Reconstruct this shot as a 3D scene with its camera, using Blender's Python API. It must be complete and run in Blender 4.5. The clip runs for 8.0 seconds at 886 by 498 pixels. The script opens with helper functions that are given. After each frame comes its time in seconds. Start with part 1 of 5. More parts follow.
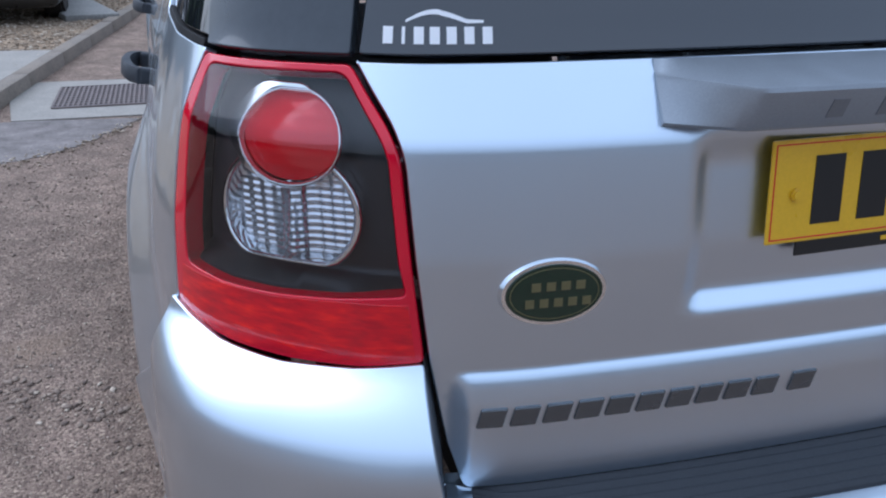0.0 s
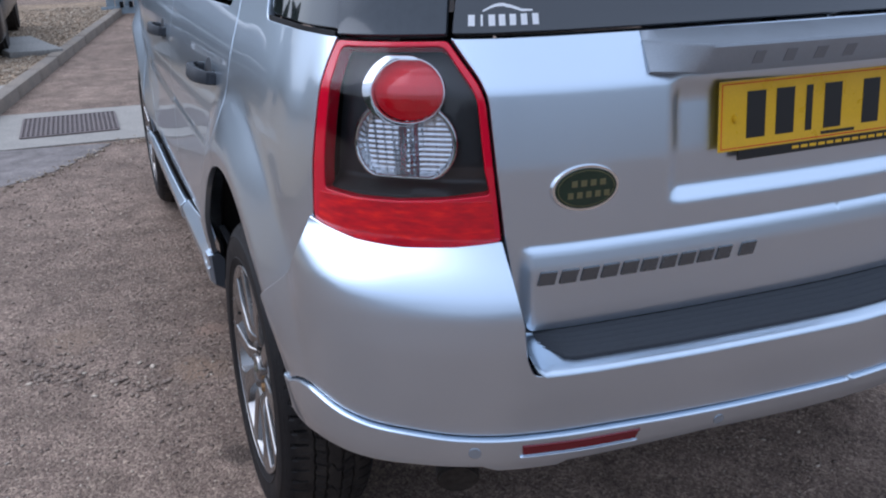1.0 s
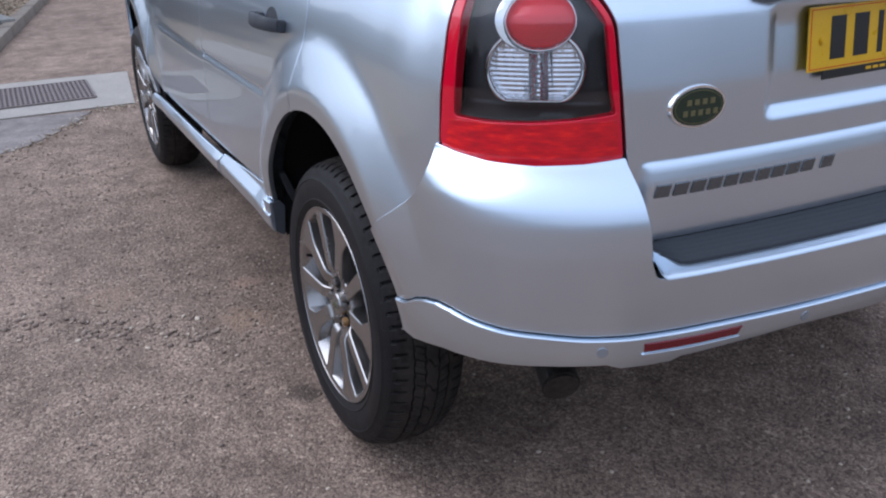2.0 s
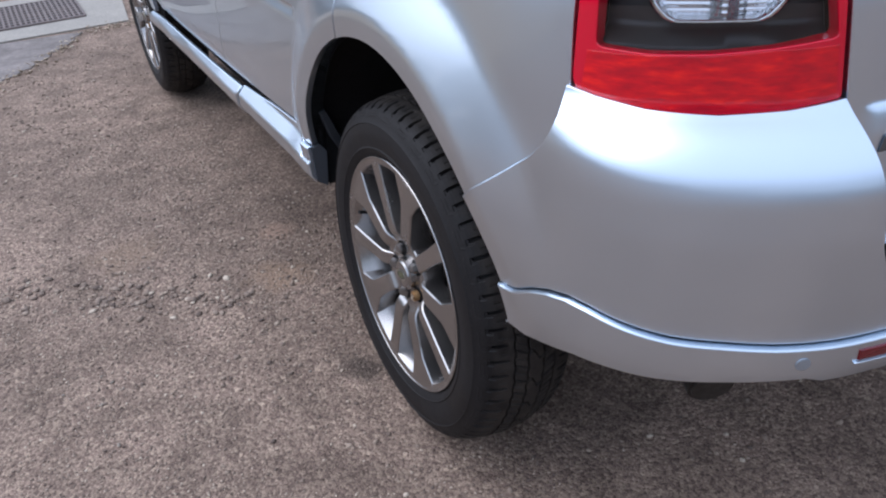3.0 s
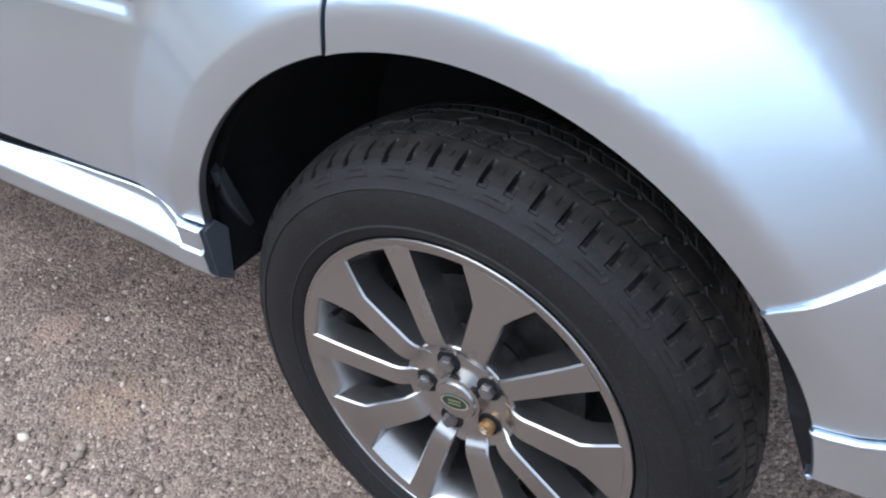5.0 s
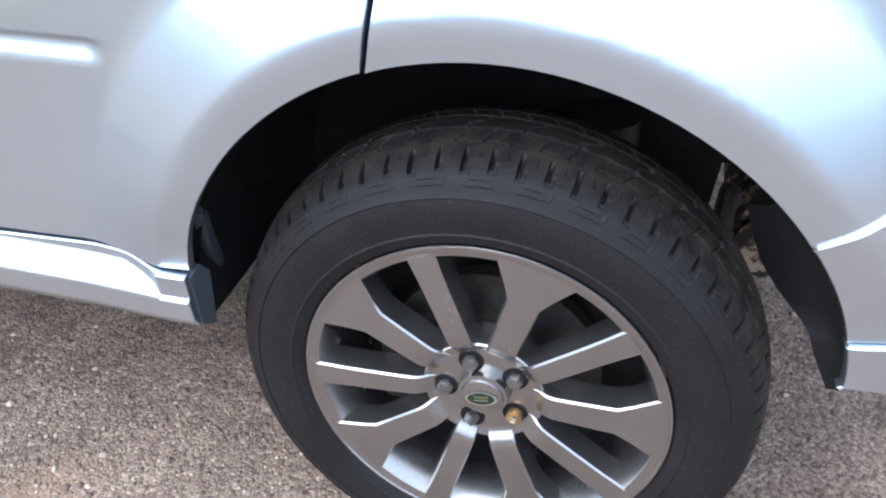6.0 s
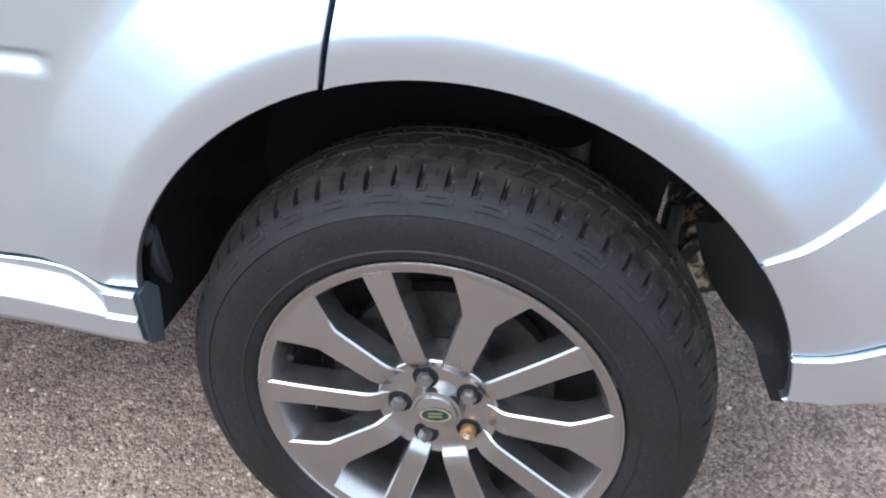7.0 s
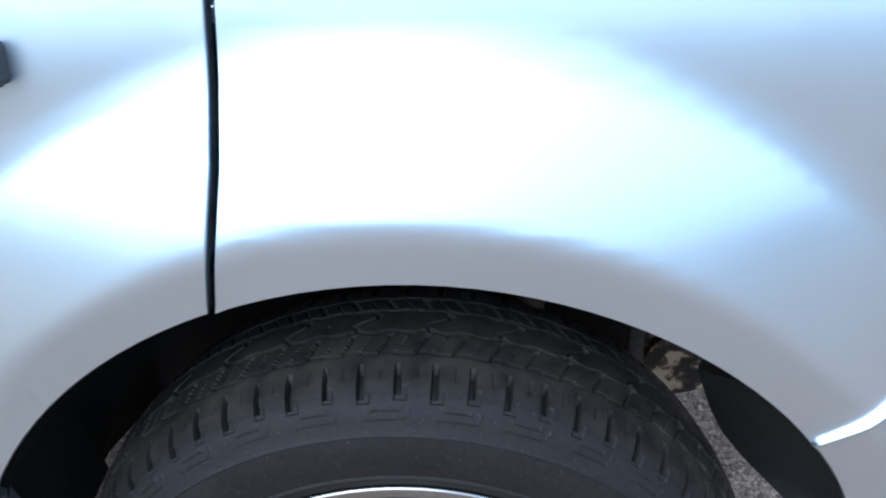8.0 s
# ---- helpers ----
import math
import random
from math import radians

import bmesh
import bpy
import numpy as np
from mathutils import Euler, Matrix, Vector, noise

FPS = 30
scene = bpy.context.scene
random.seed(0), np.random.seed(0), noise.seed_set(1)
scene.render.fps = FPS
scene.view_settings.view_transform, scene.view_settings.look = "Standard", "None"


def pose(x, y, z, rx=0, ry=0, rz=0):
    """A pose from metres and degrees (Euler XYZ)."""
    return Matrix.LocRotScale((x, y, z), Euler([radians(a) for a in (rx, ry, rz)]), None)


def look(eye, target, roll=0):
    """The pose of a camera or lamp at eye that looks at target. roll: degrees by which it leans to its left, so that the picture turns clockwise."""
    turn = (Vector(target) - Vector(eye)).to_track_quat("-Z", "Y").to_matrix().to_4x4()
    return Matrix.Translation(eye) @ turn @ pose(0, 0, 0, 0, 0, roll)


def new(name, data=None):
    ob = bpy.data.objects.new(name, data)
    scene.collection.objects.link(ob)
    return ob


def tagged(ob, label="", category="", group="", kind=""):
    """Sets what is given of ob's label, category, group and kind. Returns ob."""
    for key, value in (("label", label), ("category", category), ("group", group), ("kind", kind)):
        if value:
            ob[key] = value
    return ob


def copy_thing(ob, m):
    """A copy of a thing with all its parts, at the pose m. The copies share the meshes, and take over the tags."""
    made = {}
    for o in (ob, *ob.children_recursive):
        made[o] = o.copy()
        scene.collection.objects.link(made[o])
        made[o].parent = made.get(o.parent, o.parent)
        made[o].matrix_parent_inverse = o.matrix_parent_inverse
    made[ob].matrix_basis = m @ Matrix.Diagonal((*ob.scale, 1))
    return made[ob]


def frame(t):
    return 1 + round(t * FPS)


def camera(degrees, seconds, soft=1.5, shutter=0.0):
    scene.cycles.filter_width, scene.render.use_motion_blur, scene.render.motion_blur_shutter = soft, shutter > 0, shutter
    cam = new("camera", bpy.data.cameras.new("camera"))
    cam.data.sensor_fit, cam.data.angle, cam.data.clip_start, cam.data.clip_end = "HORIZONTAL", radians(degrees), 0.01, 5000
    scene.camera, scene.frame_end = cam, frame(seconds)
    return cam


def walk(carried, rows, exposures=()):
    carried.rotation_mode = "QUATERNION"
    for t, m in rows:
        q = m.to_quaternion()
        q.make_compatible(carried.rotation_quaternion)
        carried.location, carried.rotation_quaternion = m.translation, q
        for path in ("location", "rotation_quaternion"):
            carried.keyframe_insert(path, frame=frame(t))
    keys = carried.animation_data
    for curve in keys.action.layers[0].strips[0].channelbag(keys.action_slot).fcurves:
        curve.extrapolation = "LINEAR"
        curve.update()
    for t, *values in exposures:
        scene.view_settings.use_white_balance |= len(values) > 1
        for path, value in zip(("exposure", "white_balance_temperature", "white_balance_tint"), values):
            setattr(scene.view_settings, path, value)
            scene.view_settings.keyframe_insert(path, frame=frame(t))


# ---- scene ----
cam = camera(56.1, 8.0, soft=2.1)
PATH = [
    (0, (-0.835, -1.432, 1.33), (-0.272, 0.321, 0.549), 0.7),
    (0.2, (-0.87, -1.52, 1.345), (-0.293, 0.23, 0.568), 0.7),
    (0.3, (-0.894, -1.564, 1.336), (-0.305, 0.197, 0.592), 0.4),
    (0.5, (-0.97, -1.652, 1.329), (-0.332, 0.1, 0.603), 0.3),
    (0.7, (-1.05, -1.715, 1.328), (-0.364, 0.021, 0.609), 0.3),
    (1, (-1.163, -1.773, 1.339), (-0.441, -0.055, 0.611), -0.9),
    (1.2, (-1.27, -1.775, 1.341), (-0.493, -0.084, 0.609), -0.7),
    (1.5, (-1.415, -1.774, 1.329), (-0.583, -0.11, 0.593), -0.5),
    (2, (-1.492, -1.764, 1.312), (-0.664, -0.129, 0.511), -1.6),
    (2.2, (-1.489, -1.726, 1.316), (-0.685, -0.101, 0.471), -2.9),
    (3.3, (-1.449, -1.16, 1.225), (-0.677, 0.346, 0.16), -4.9),
    (3.5, (-1.476, -1.056, 1.206), (-0.637, 0.392, 0.111), -3.9),
    (4, (-1.509, -0.816, 1.196), (-0.489, 0.449, 0.03), -1.7),
    (4.5, (-1.5, -0.602, 1.171), (-0.338, 0.5, -0.028), -1.6),
    (5, (-1.512, -0.416, 1.177), (-0.205, 0.493, -0.034), -2.6),
    (5.2, (-1.557, -0.348, 1.197), (-0.178, 0.442, -0.016), -2.7),
    (6.3, (-1.658, -0.156, 1.183), (-0.093, 0.243, 0.004), -0.1),
    (6.5, (-1.659, -0.156, 1.187), (-0.086, 0.223, 0.013), 0.5),
    (7, (-1.663, -0.156, 1.187), (-0.064, 0.166, 0.031), 1.9),
    (7.5, (-1.614, -0.148, 1.182), (0.023, 0.095, 0.059), 0.2),
    (8, (-1.41, -0.074, 1.192), (0.272, 0.017, 0.113), -2.2),
]
walk(cam, [(t, look(eye, target, roll)) for t, eye, target, roll in PATH], [(0.0, 0.06, 5380, 11), (1.0, 0.00, 5550, 13), (2.0, 0.16, 5700, 14), (3.5, 0.36, 5780, 12), (4.5, 0.76, 5580, 7), (6.3, 1.42, 5590, 7), (7.0, 1.48, 5610, 6), (7.5, 1.42, 5560, 5), (8.0, 1.08, 5220, 2)])

# ---- world and light: bright overcast ----
SKY, SUN = 0.132, 1.5
world = bpy.data.worlds.new("world")
scene.world = world
world.use_nodes = True
wn = world.node_tree
sky = wn.nodes.new("ShaderNodeTexSky")
sky.sky_type, sky.sun_disc = "NISHITA", False
sky.sun_elevation, sky.sun_rotation = radians(50), radians(309)
sky.air_density, sky.dust_density, sky.ozone_density = 1.0, 3.0, 1.0
cloud = wn.nodes.new("ShaderNodeMix")
cloud.data_type = "RGBA"
cloud.inputs[0].default_value = 0.65
# overcast: two to three times as bright overhead as at the skyline
where_up = wn.nodes.new("ShaderNodeSeparateXYZ")
wn.links.new(wn.nodes.new("ShaderNodeTexCoord").outputs["Generated"], where_up.inputs[0])
deck = wn.nodes.new("ShaderNodeValToRGB")
deck.color_ramp.elements[0].position, deck.color_ramp.elements[0].color = 0.0, (4.6, 5.0, 5.6, 1)
deck.color_ramp.elements[1].position, deck.color_ramp.elements[1].color = 0.95, (10.0, 10.8, 11.9, 1)
high = deck.color_ramp.elements.new(0.42)
high.color = (9.0, 9.7, 10.7, 1)
wn.links.new(where_up.outputs[2], deck.inputs[0])
wn.links.new(deck.outputs[0], cloud.inputs[7])
wn.links.new(sky.outputs[0], cloud.inputs[6])
wn.links.new(cloud.outputs[2], wn.nodes["Background"].inputs[0])
wn.nodes["Background"].inputs[1].default_value = SKY
sun = new("sun", bpy.data.lights.new("sun", "SUN"))
sun.data.energy, sun.data.angle, sun.data.color = SUN, radians(70), (1.0, 0.99, 0.98)
sun.matrix_world = look((-3.0, 2.4, 4.6), (0, 0, 0))


# ---- materials ----
def material(name, colour, rough=0.5, metal=0.0, coat=0.0, spec=0.5):
    m = bpy.data.materials.new(name)
    m.use_nodes = True
    b = m.node_tree.nodes["Principled BSDF"]
    b.inputs["Base Color"].default_value = (*colour, 1)
    b.inputs["Roughness"].default_value = rough
    b.inputs["Metallic"].default_value = metal
    b.inputs["Coat Weight"].default_value = coat
    b.inputs["Coat Roughness"].default_value = 0.03
    b.inputs["Specular IOR Level"].default_value = spec
    return m


def noise_node(m, scale, detail=4, rough=0.6, kind="ShaderNodeTexNoise"):
    t = m.node_tree
    co = t.nodes.get("co") or t.nodes.new("ShaderNodeTexCoord")
    co.name = "co"
    n = t.nodes.new(kind)
    n.inputs["Scale"].default_value = scale
    if kind == "ShaderNodeTexNoise":
        n.inputs["Detail"].default_value, n.inputs["Roughness"].default_value = detail, rough
    t.links.new(co.outputs["Object"], n.inputs["Vector"])
    return n


def ramp_node(m, source, stops):
    r = m.node_tree.nodes.new("ShaderNodeValToRGB")
    e = r.color_ramp.elements
    while len(e) < len(stops):
        e.new(0.5)
    for k, (at, c) in zip(e, stops):
        k.position, k.color = at, (*c, 1) if isinstance(c, tuple) else (c, c, c, 1)
    m.node_tree.links.new(source, r.inputs[0])
    return r.outputs[0]


def mixed(m, factor, a, b, mode="MIX"):
    n = m.node_tree.nodes.new("ShaderNodeMix")
    n.data_type, n.blend_type = "RGBA", mode
    for socket, value in ((n.inputs[0], factor), (n.inputs[6], a), (n.inputs[7], b)):
        if isinstance(value, (float, int)):
            socket.default_value = value
        elif isinstance(value, tuple):
            socket.default_value = (*value, 1)
        else:
            m.node_tree.links.new(value, socket)
    return n.outputs[2]


def plug(m, source, name):
    m.node_tree.links.new(source, m.node_tree.nodes["Principled BSDF"].inputs[name])


def bump(m, source, strength, distance):
    n = m.node_tree.nodes.new("ShaderNodeBump")
    n.inputs["Strength"].default_value, n.inputs["Distance"].default_value = strength, distance
    m.node_tree.links.new(source, n.inputs["Height"])
    plug(m, n.outputs[0], "Normal")


def grainy(name, colour, rough, scale, amount, metal=0.0, coat=0.0, relief=0.0, depth=0.001):
    """A surface whose tone and gloss wander at two scales."""
    m = material(name, colour, rough, metal, coat)
    fine, broad = noise_node(m, scale), noise_node(m, scale * 0.06, 3)
    lo, hi = tuple(c * (1 - amount) for c in colour), tuple(min(1, c * (1 + amount)) for c in colour)
    a = ramp_node(m, fine.outputs[0], [(0.3, lo), (0.7, hi)])
    b = ramp_node(m, broad.outputs[0], [(0.35, 1 - amount), (0.65, 1.0)])
    plug(m, mixed(m, 1.0, a, b, "MULTIPLY"), "Base Color")
    plug(m, ramp_node(m, broad.outputs[0], [(0.3, rough * 0.85), (0.7, min(1, rough * 1.15))]), "Roughness")
    if relief:
        bump(m, fine.outputs[0], relief, depth)
    return m


PAINT = material("silver_paint", (0.60, 0.67, 0.75), 0.33, 1.0, 0.9)
PAINT.node_tree.nodes["Principled BSDF"].inputs["Coat Roughness"].default_value = 0.02
dust = noise_node(PAINT, 2.2, 5)
plug(PAINT, ramp_node(PAINT, dust.outputs[0], [(0.3, 0.30), (0.7, 0.35)]), "Roughness")
plug(PAINT, ramp_node(PAINT, dust.outputs[0], [(0.3, (0.645, 0.735, 0.835)), (0.7, (0.625, 0.71, 0.80))]), "Base Color")
PLASTIC = grainy("grey_plastic", (0.045, 0.049, 0.056), 0.7, 500, 0.12, relief=0.1, depth=0.0005)
PLASTIC.node_tree.nodes["Principled BSDF"].inputs["Specular IOR Level"].default_value = 0.25
SILVER_PLASTIC = grainy("silver_plastic", (0.33, 0.36, 0.395), 0.42, 500, 0.06, metal=0.5, relief=0.05, depth=0.0004)
BLACK = grainy("black_plastic", (0.010, 0.0095, 0.010), 0.75, 120, 0.3, relief=0.2, depth=0.002)
GLOSS_TRIM = grainy("dark_gloss_trim", (0.035, 0.042, 0.05), 0.16, 60, 0.08, coat=0.5)
TINT = material("tinted_glass", (0.012, 0.015, 0.02), 0.02, 0.0, 1.0, 0.6)
DARK_RED = material("dark_red_reflector", (0.13, 0.002, 0.008), 0.15, 0.0, 0.4)
RED = material("red_lens", (0.60, 0.0022, 0.024), 0.10, 0.0, 0.35)
CHROME = material("chrome", (0.85, 0.86, 0.87), 0.08, 1.0)
LAMP_DARK = grainy("smoked_bezel", (0.019, 0.020, 0.023), 0.35, 200, 0.1)
RUBBER = grainy("tyre_rubber", (0.0125, 0.0112, 0.0114), 0.62, 180, 0.25, relief=0.15, depth=0.0008)
fleck = noise_node(RUBBER, 420, 2)
base_tone = RUBBER.node_tree.nodes["Principled BSDF"].inputs["Base Color"].links[0].from_socket
plug(RUBBER, mixed(RUBBER, ramp_node(RUBBER, fleck.outputs[0], [(.66, 0.0), (.74, .5)]), base_tone, (.11, .096, .085)), "Base Color")
ALLOY = grainy("alloy", (0.37, 0.358, 0.35), 0.24, 300, 0.03, metal=0.95)
STEEL = grainy("dull_steel", (0.05, 0.046, 0.042), 0.5, 90, 0.35, metal=0.6)
NUT = grainy("nut_steel", (0.27, 0.262, 0.255), 0.36, 200, 0.1, metal=0.9)
BRASS = grainy("brass", (0.42, 0.26, 0.12), 0.4, 200, 0.15, metal=0.8)
RUST = grainy("rusty_steel", (0.40, 0.30, 0.20), 0.8, 28, 0.6, relief=0.3, depth=0.003)
flaked = noise_node(RUST, 24, 5)
plug(RUST, ramp_node(RUST, flaked.outputs[0], [(.46, (.022, .018, .016)), (.52, (.10, .065, .045)), (.56, (.46, .37, .26))]), "Base Color")
YELLOW = grainy("yellow_plate", (0.74, 0.43, 0.009), 0.3, 300, 0.05, coat=0.6)
WHITE = material("white_print", (0.85, 0.86, 0.87), 0.4)
INK = material("black_print", (0.012, 0.012, 0.012), 0.35)
GREEN = material("green_enamel", (0.003, 0.022, 0.011), 0.18, 0.0, 0.5)
GOLD = material("gold_print", (0.20, 0.19, 0.10), 0.3, 0.6)
BLACK.node_tree.nodes["Principled BSDF"].inputs["Specular IOR Level"].default_value = 0.22
rubber_look = RUBBER.node_tree.nodes["Principled BSDF"].inputs["Specular IOR Level"]
rubber_look.default_value = 0.22
LETTER = grainy("dark_chrome", (0.16, 0.17, 0.18), 0.25, 300, 0.05, metal=0.8)


# ---- mesh helpers ----
def part(name, bm, mat, parent=None, label=""):
    """One mesh object from a bmesh, or from (points, faces, normals)."""
    me = bpy.data.meshes.new(name)
    if isinstance(bm, bmesh.types.BMesh):
        bm.normal_update()
        bm.to_mesh(me)
        bm.free()
    else:
        points, faces, normals = bm
        me.from_pydata([tuple(map(float, p)) for p in points], [], [tuple(map(int, f)) for f in faces])
        me.update()
        me.shade_smooth()
        if normals is not None:
            me.normals_split_custom_set_from_vertices([tuple(map(float, n)) for n in normals])
    me.materials.append(mat)
    ob = new(name, me)
    ob.parent = parent
    return tagged(ob, label)


def smooth(ob, angle=35):
    ob.data.shade_smooth()
    ob.data.set_sharp_from_angle(angle=radians(angle))
    return ob


def block(size, at=(0, 0, 0), bevel=0.0, turn=(0, 0, 0), segments=2):
    bm = bmesh.new()
    bmesh.ops.create_cube(bm, size=1, matrix=pose(*at, *turn) @ Matrix.Diagonal((*size, 1)))
    if bevel:
        bmesh.ops.bevel(bm, geom=bm.edges[:], offset=bevel, segments=segments, affect="EDGES", profile=0.5)
    return bm


def rod(radius, length, m, sides=24, bevel=0.0, top=None):
    """A cylinder along its own z, about its middle."""
    bm = bmesh.new()
    bmesh.ops.create_cone(bm, cap_ends=True, segments=sides, radius1=radius, radius2=radius if top is None else top, depth=length)
    if bevel:
        edges = [e for e in bm.edges if len({round(v.co.z, 5) for v in e.verts}) == 1]
        bmesh.ops.bevel(bm, geom=edges, offset=bevel, segments=2, affect="EDGES")
    bmesh.ops.transform(bm, matrix=m, verts=bm.verts)
    return bm


def lathe(profile, sides, axis=(0.0, 0.0), sign=-1):
    """Turns (radius, out) pairs about the wheel's axle; out runs along -x."""
    points, faces = [], []
    n = len(profile)
    for k in range(sides):
        a = 2 * math.pi * k / sides
        for r, o in profile:
            points.append((sign * o, axis[0] + r * math.cos(a), axis[1] + r * math.sin(a)))
    for k in range(sides):
        for i in range(n - 1):
            a, b = k * n + i, (k + 1) % sides * n + i
            faces.append((a, a + 1, b + 1, b))
    bm = bmesh.new()
    vs = [bm.verts.new(p) for p in points]
    for f in faces:
        bm.faces.new([vs[i] for i in f])
    bmesh.ops.remove_doubles(bm, verts=bm.verts, dist=1e-5)
    bmesh.ops.recalc_face_normals(bm, faces=bm.faces)
    return bm


def empty(name, at=(0, 0, 0)):
    ob = new(name)
    ob.location = at
    ob.empty_display_size = 0.1
    return ob


# ---- the car's skin: a plan curve and an outward offset by height ----
HUB_Z, REAR_Y, FRONT_Y = 0.366, 0.0, 2.66
CAMBER = 1.7
ARCH_Z, ARCH_R, ARCH_SHIFT = 0.450, 0.403, -0.012


def table(pts, soft, lo=-1.0, hi=6.0, step=0.002):
    """A profile of straight pieces, its corners rounded over about `soft`."""
    grid = np.arange(lo, hi, step)
    p = np.array(pts, float)
    v = np.interp(grid, p[:, 0], p[:, 1])
    n = int(3 * soft / step)
    k = np.exp(-0.5 * (np.arange(-n, n + 1) * step / soft) ** 2)
    v = np.convolve(np.pad(v, n, mode="edge"), k / k.sum(), "valid")
    return lambda q: np.interp(q, grid, v)


def ease(a, b, t):
    t = np.clip((np.asarray(t, float) - a) / (b - a), 0, 1)
    return t * t * (3 - 2 * t)


PLAN = np.array([(0, -.775), (-.2, -.770), (-.42, -.757), (-.56, -.742), (-.645, -.722), (-.735, -.672), (-.815, -.600), (-.862, -.520),
                 (-.886, -.42), (-.893, -.3), (-.897, 0), (-.903, .6), (-.905, 1.3), (-.902, 2.0), (-.893, 2.6), (-.868, 2.95), (-.80, 3.22),
                 (-.66, 3.40), (-.40, 3.50), (0, 3.535)])


def plan_curve(p, n=40):
    p = np.vstack([p[1] * [-1, 1], p, p[-2] * [-1, 1]])
    out = []
    for i in range(1, len(p) - 2):
        d0, d1, d2 = [np.linalg.norm(p[i + k] - p[i + k - 1]) for k in (0, 1, 2)]
        m1 = ((p[i] - p[i - 1]) / d0 * d1 + (p[i + 1] - p[i]) / d1 * d0) / (d0 + d1) * d1
        m2 = ((p[i + 1] - p[i]) / d1 * d2 + (p[i + 2] - p[i + 1]) / d2 * d1) / (d1 + d2) * d1
        t = np.linspace(0, 1, n, endpoint=False)[:, None]
        out.append((2 * t**3 - 3 * t**2 + 1) * p[i] + (t**3 - 2 * t**2 + t) * m1 + (3 * t**2 - 2 * t**3) * p[i + 1] + (t**3 - t**2) * m2)
    return np.vstack(out + [p[-2:-1]])


curve = plan_curve(PLAN)
along = np.r_[0, np.cumsum(np.linalg.norm(np.diff(curve, axis=0), axis=1))]
SS = np.arange(0, along[-1], 0.004)
CX, CY = np.interp(SS, along, curve[:, 0]), np.interp(SS, along, curve[:, 1])
kernel = np.exp(-0.5 * (np.arange(-20, 21) / 6.0) ** 2)
kernel /= kernel.sum()


def softened(v, odd):
    head = -v[20:0:-1] if odd else v[20:0:-1]
    tail = -v[-2:-22:-1] if odd else v[-2:-22:-1]
    return np.convolve(np.r_[head, v, tail], kernel, "valid")


NX, NY = softened(np.gradient(CY, SS), True), softened(-np.gradient(CX, SS), False)
if NY[0] > 0:
    NX, NY = -NX, -NY
length = np.hypot(NX, NY)
NX, NY = NX / length, NY / length


def sy(y):
    """The place along the curve of a y on the car's left side."""
    return float(np.interp(y, CY[150:-250], SS[150:-250]))


side_profile = table([(-.2, -.05), (.30, -.05), (.40, .006), (.56, .012), (.75, .004), (.9, 0), (1.0, -.010), (1.08, -.026), (1.19, -.062), (1.30, -.090),
                      (1.60, -.15), (1.68, -.18), (1.74, -.24)], .022)
rear_profile = table([(-.2, 0), (1.0, -.001), (1.116, -.015), (1.19, -.057), (1.30, -.09),
                      (1.62, -.16), (1.70, -.19), (1.74, -.24)], .005)
flare_profile = table([(-.2, .036), (0, .0430), (.030, .0478), (.045, .0490), (.050, .0475), (.150, .0035), (.170, 0)], .0050)
step_profile = table([(.3, .006), (.72, .007), (.75, .011), (.842, .012), (.871, .006), (.8745, 0), (1.0, 0)], .0018)
bumper_profile = table([(.40, .080), (.60, .0835), (.66, .0875), (.75, .0895), (.805, .086), (.838, .074), (.862, .052), (.880, .026), (.893, .006), (.91, .003)], .009)
corner_profile = table([(.40, .080), (.60, .0835), (.66, .0870), (.75, .0890), (.835, .0860), (.866, .0680), (.884, .034), (.893, .006), (.91, .003)], .008)
valance_profile = table([(.40, .03), (.50, .060), (.53, .078), (.555, .0885), (.58, .0925), (.61, .0940), (.70, .0940)], .005)
sill_profile = table([(.30, -.05), (.400, -.02), (.410, .010), (.446, .036), (.482, .039), (.60, .039)], .0015)


def flare(py, z):
    d = 0
    for hub in (REAR_Y, FRONT_Y):
        y = py - hub - ARCH_SHIFT
        rho = np.hypot(y, np.maximum(z - ARCH_Z, 0)) - ARCH_R
        behind = ease(.10, -.20, y) if hub == REAR_Y else 0
        foot = (0.35 + 0.65 * ease(.46, .66, z)) * (1 - behind) + ease(.47, .78, z) * behind
        d = d + .76 * flare_profile(rho) * foot * (1 - ease(1.05, 1.16, z)) * (np.abs(y) < 0.62)
    return d * ease(-.60, -.44, py)


def body_out(s, z):
    px, py = np.interp(s, SS, CX), np.interp(s, SS, CY)
    to_side = ease(-.60, -.45, py) * (1 - ease(2.9, 3.2, py))
    back = rear_profile(z)
    back = back + step_profile(z) * ease(-.605, -.578, px)
    recess = ease(-.362, -.325, px) * ease(.920, .948, z) * (1 - ease(1.08, 1.13, z))
    back = back - .015 * recess
    ledge = -.007 * (1 - ease(.8190, .8225, z)) * ease(.788, .816, z) * ease(.440, .475, py) * (1 - ease(2.0, 2.1, py))
    return back * (1 - to_side) + (side_profile(z) + ledge) * to_side + flare(py, z)


CREASE = [(0, .577), (.10, .580), (.25, .585), (.38, .591), (.50, .597), (.60, .600), (.70, .603), (.76, .608), (.81, .611), (.856, .617), (.90, .624), (.93, .624), (.96, .616), (.992, .601), (1.02, .583), (1.04, .572), (1.06, .566)]


def bumper_side(s, z):
    py = np.interp(s, SS, CY)
    return 1 - .97 * ease(-.66, -.40, py), flare(py, z) + .009 * ease(-.6, -.42, py)


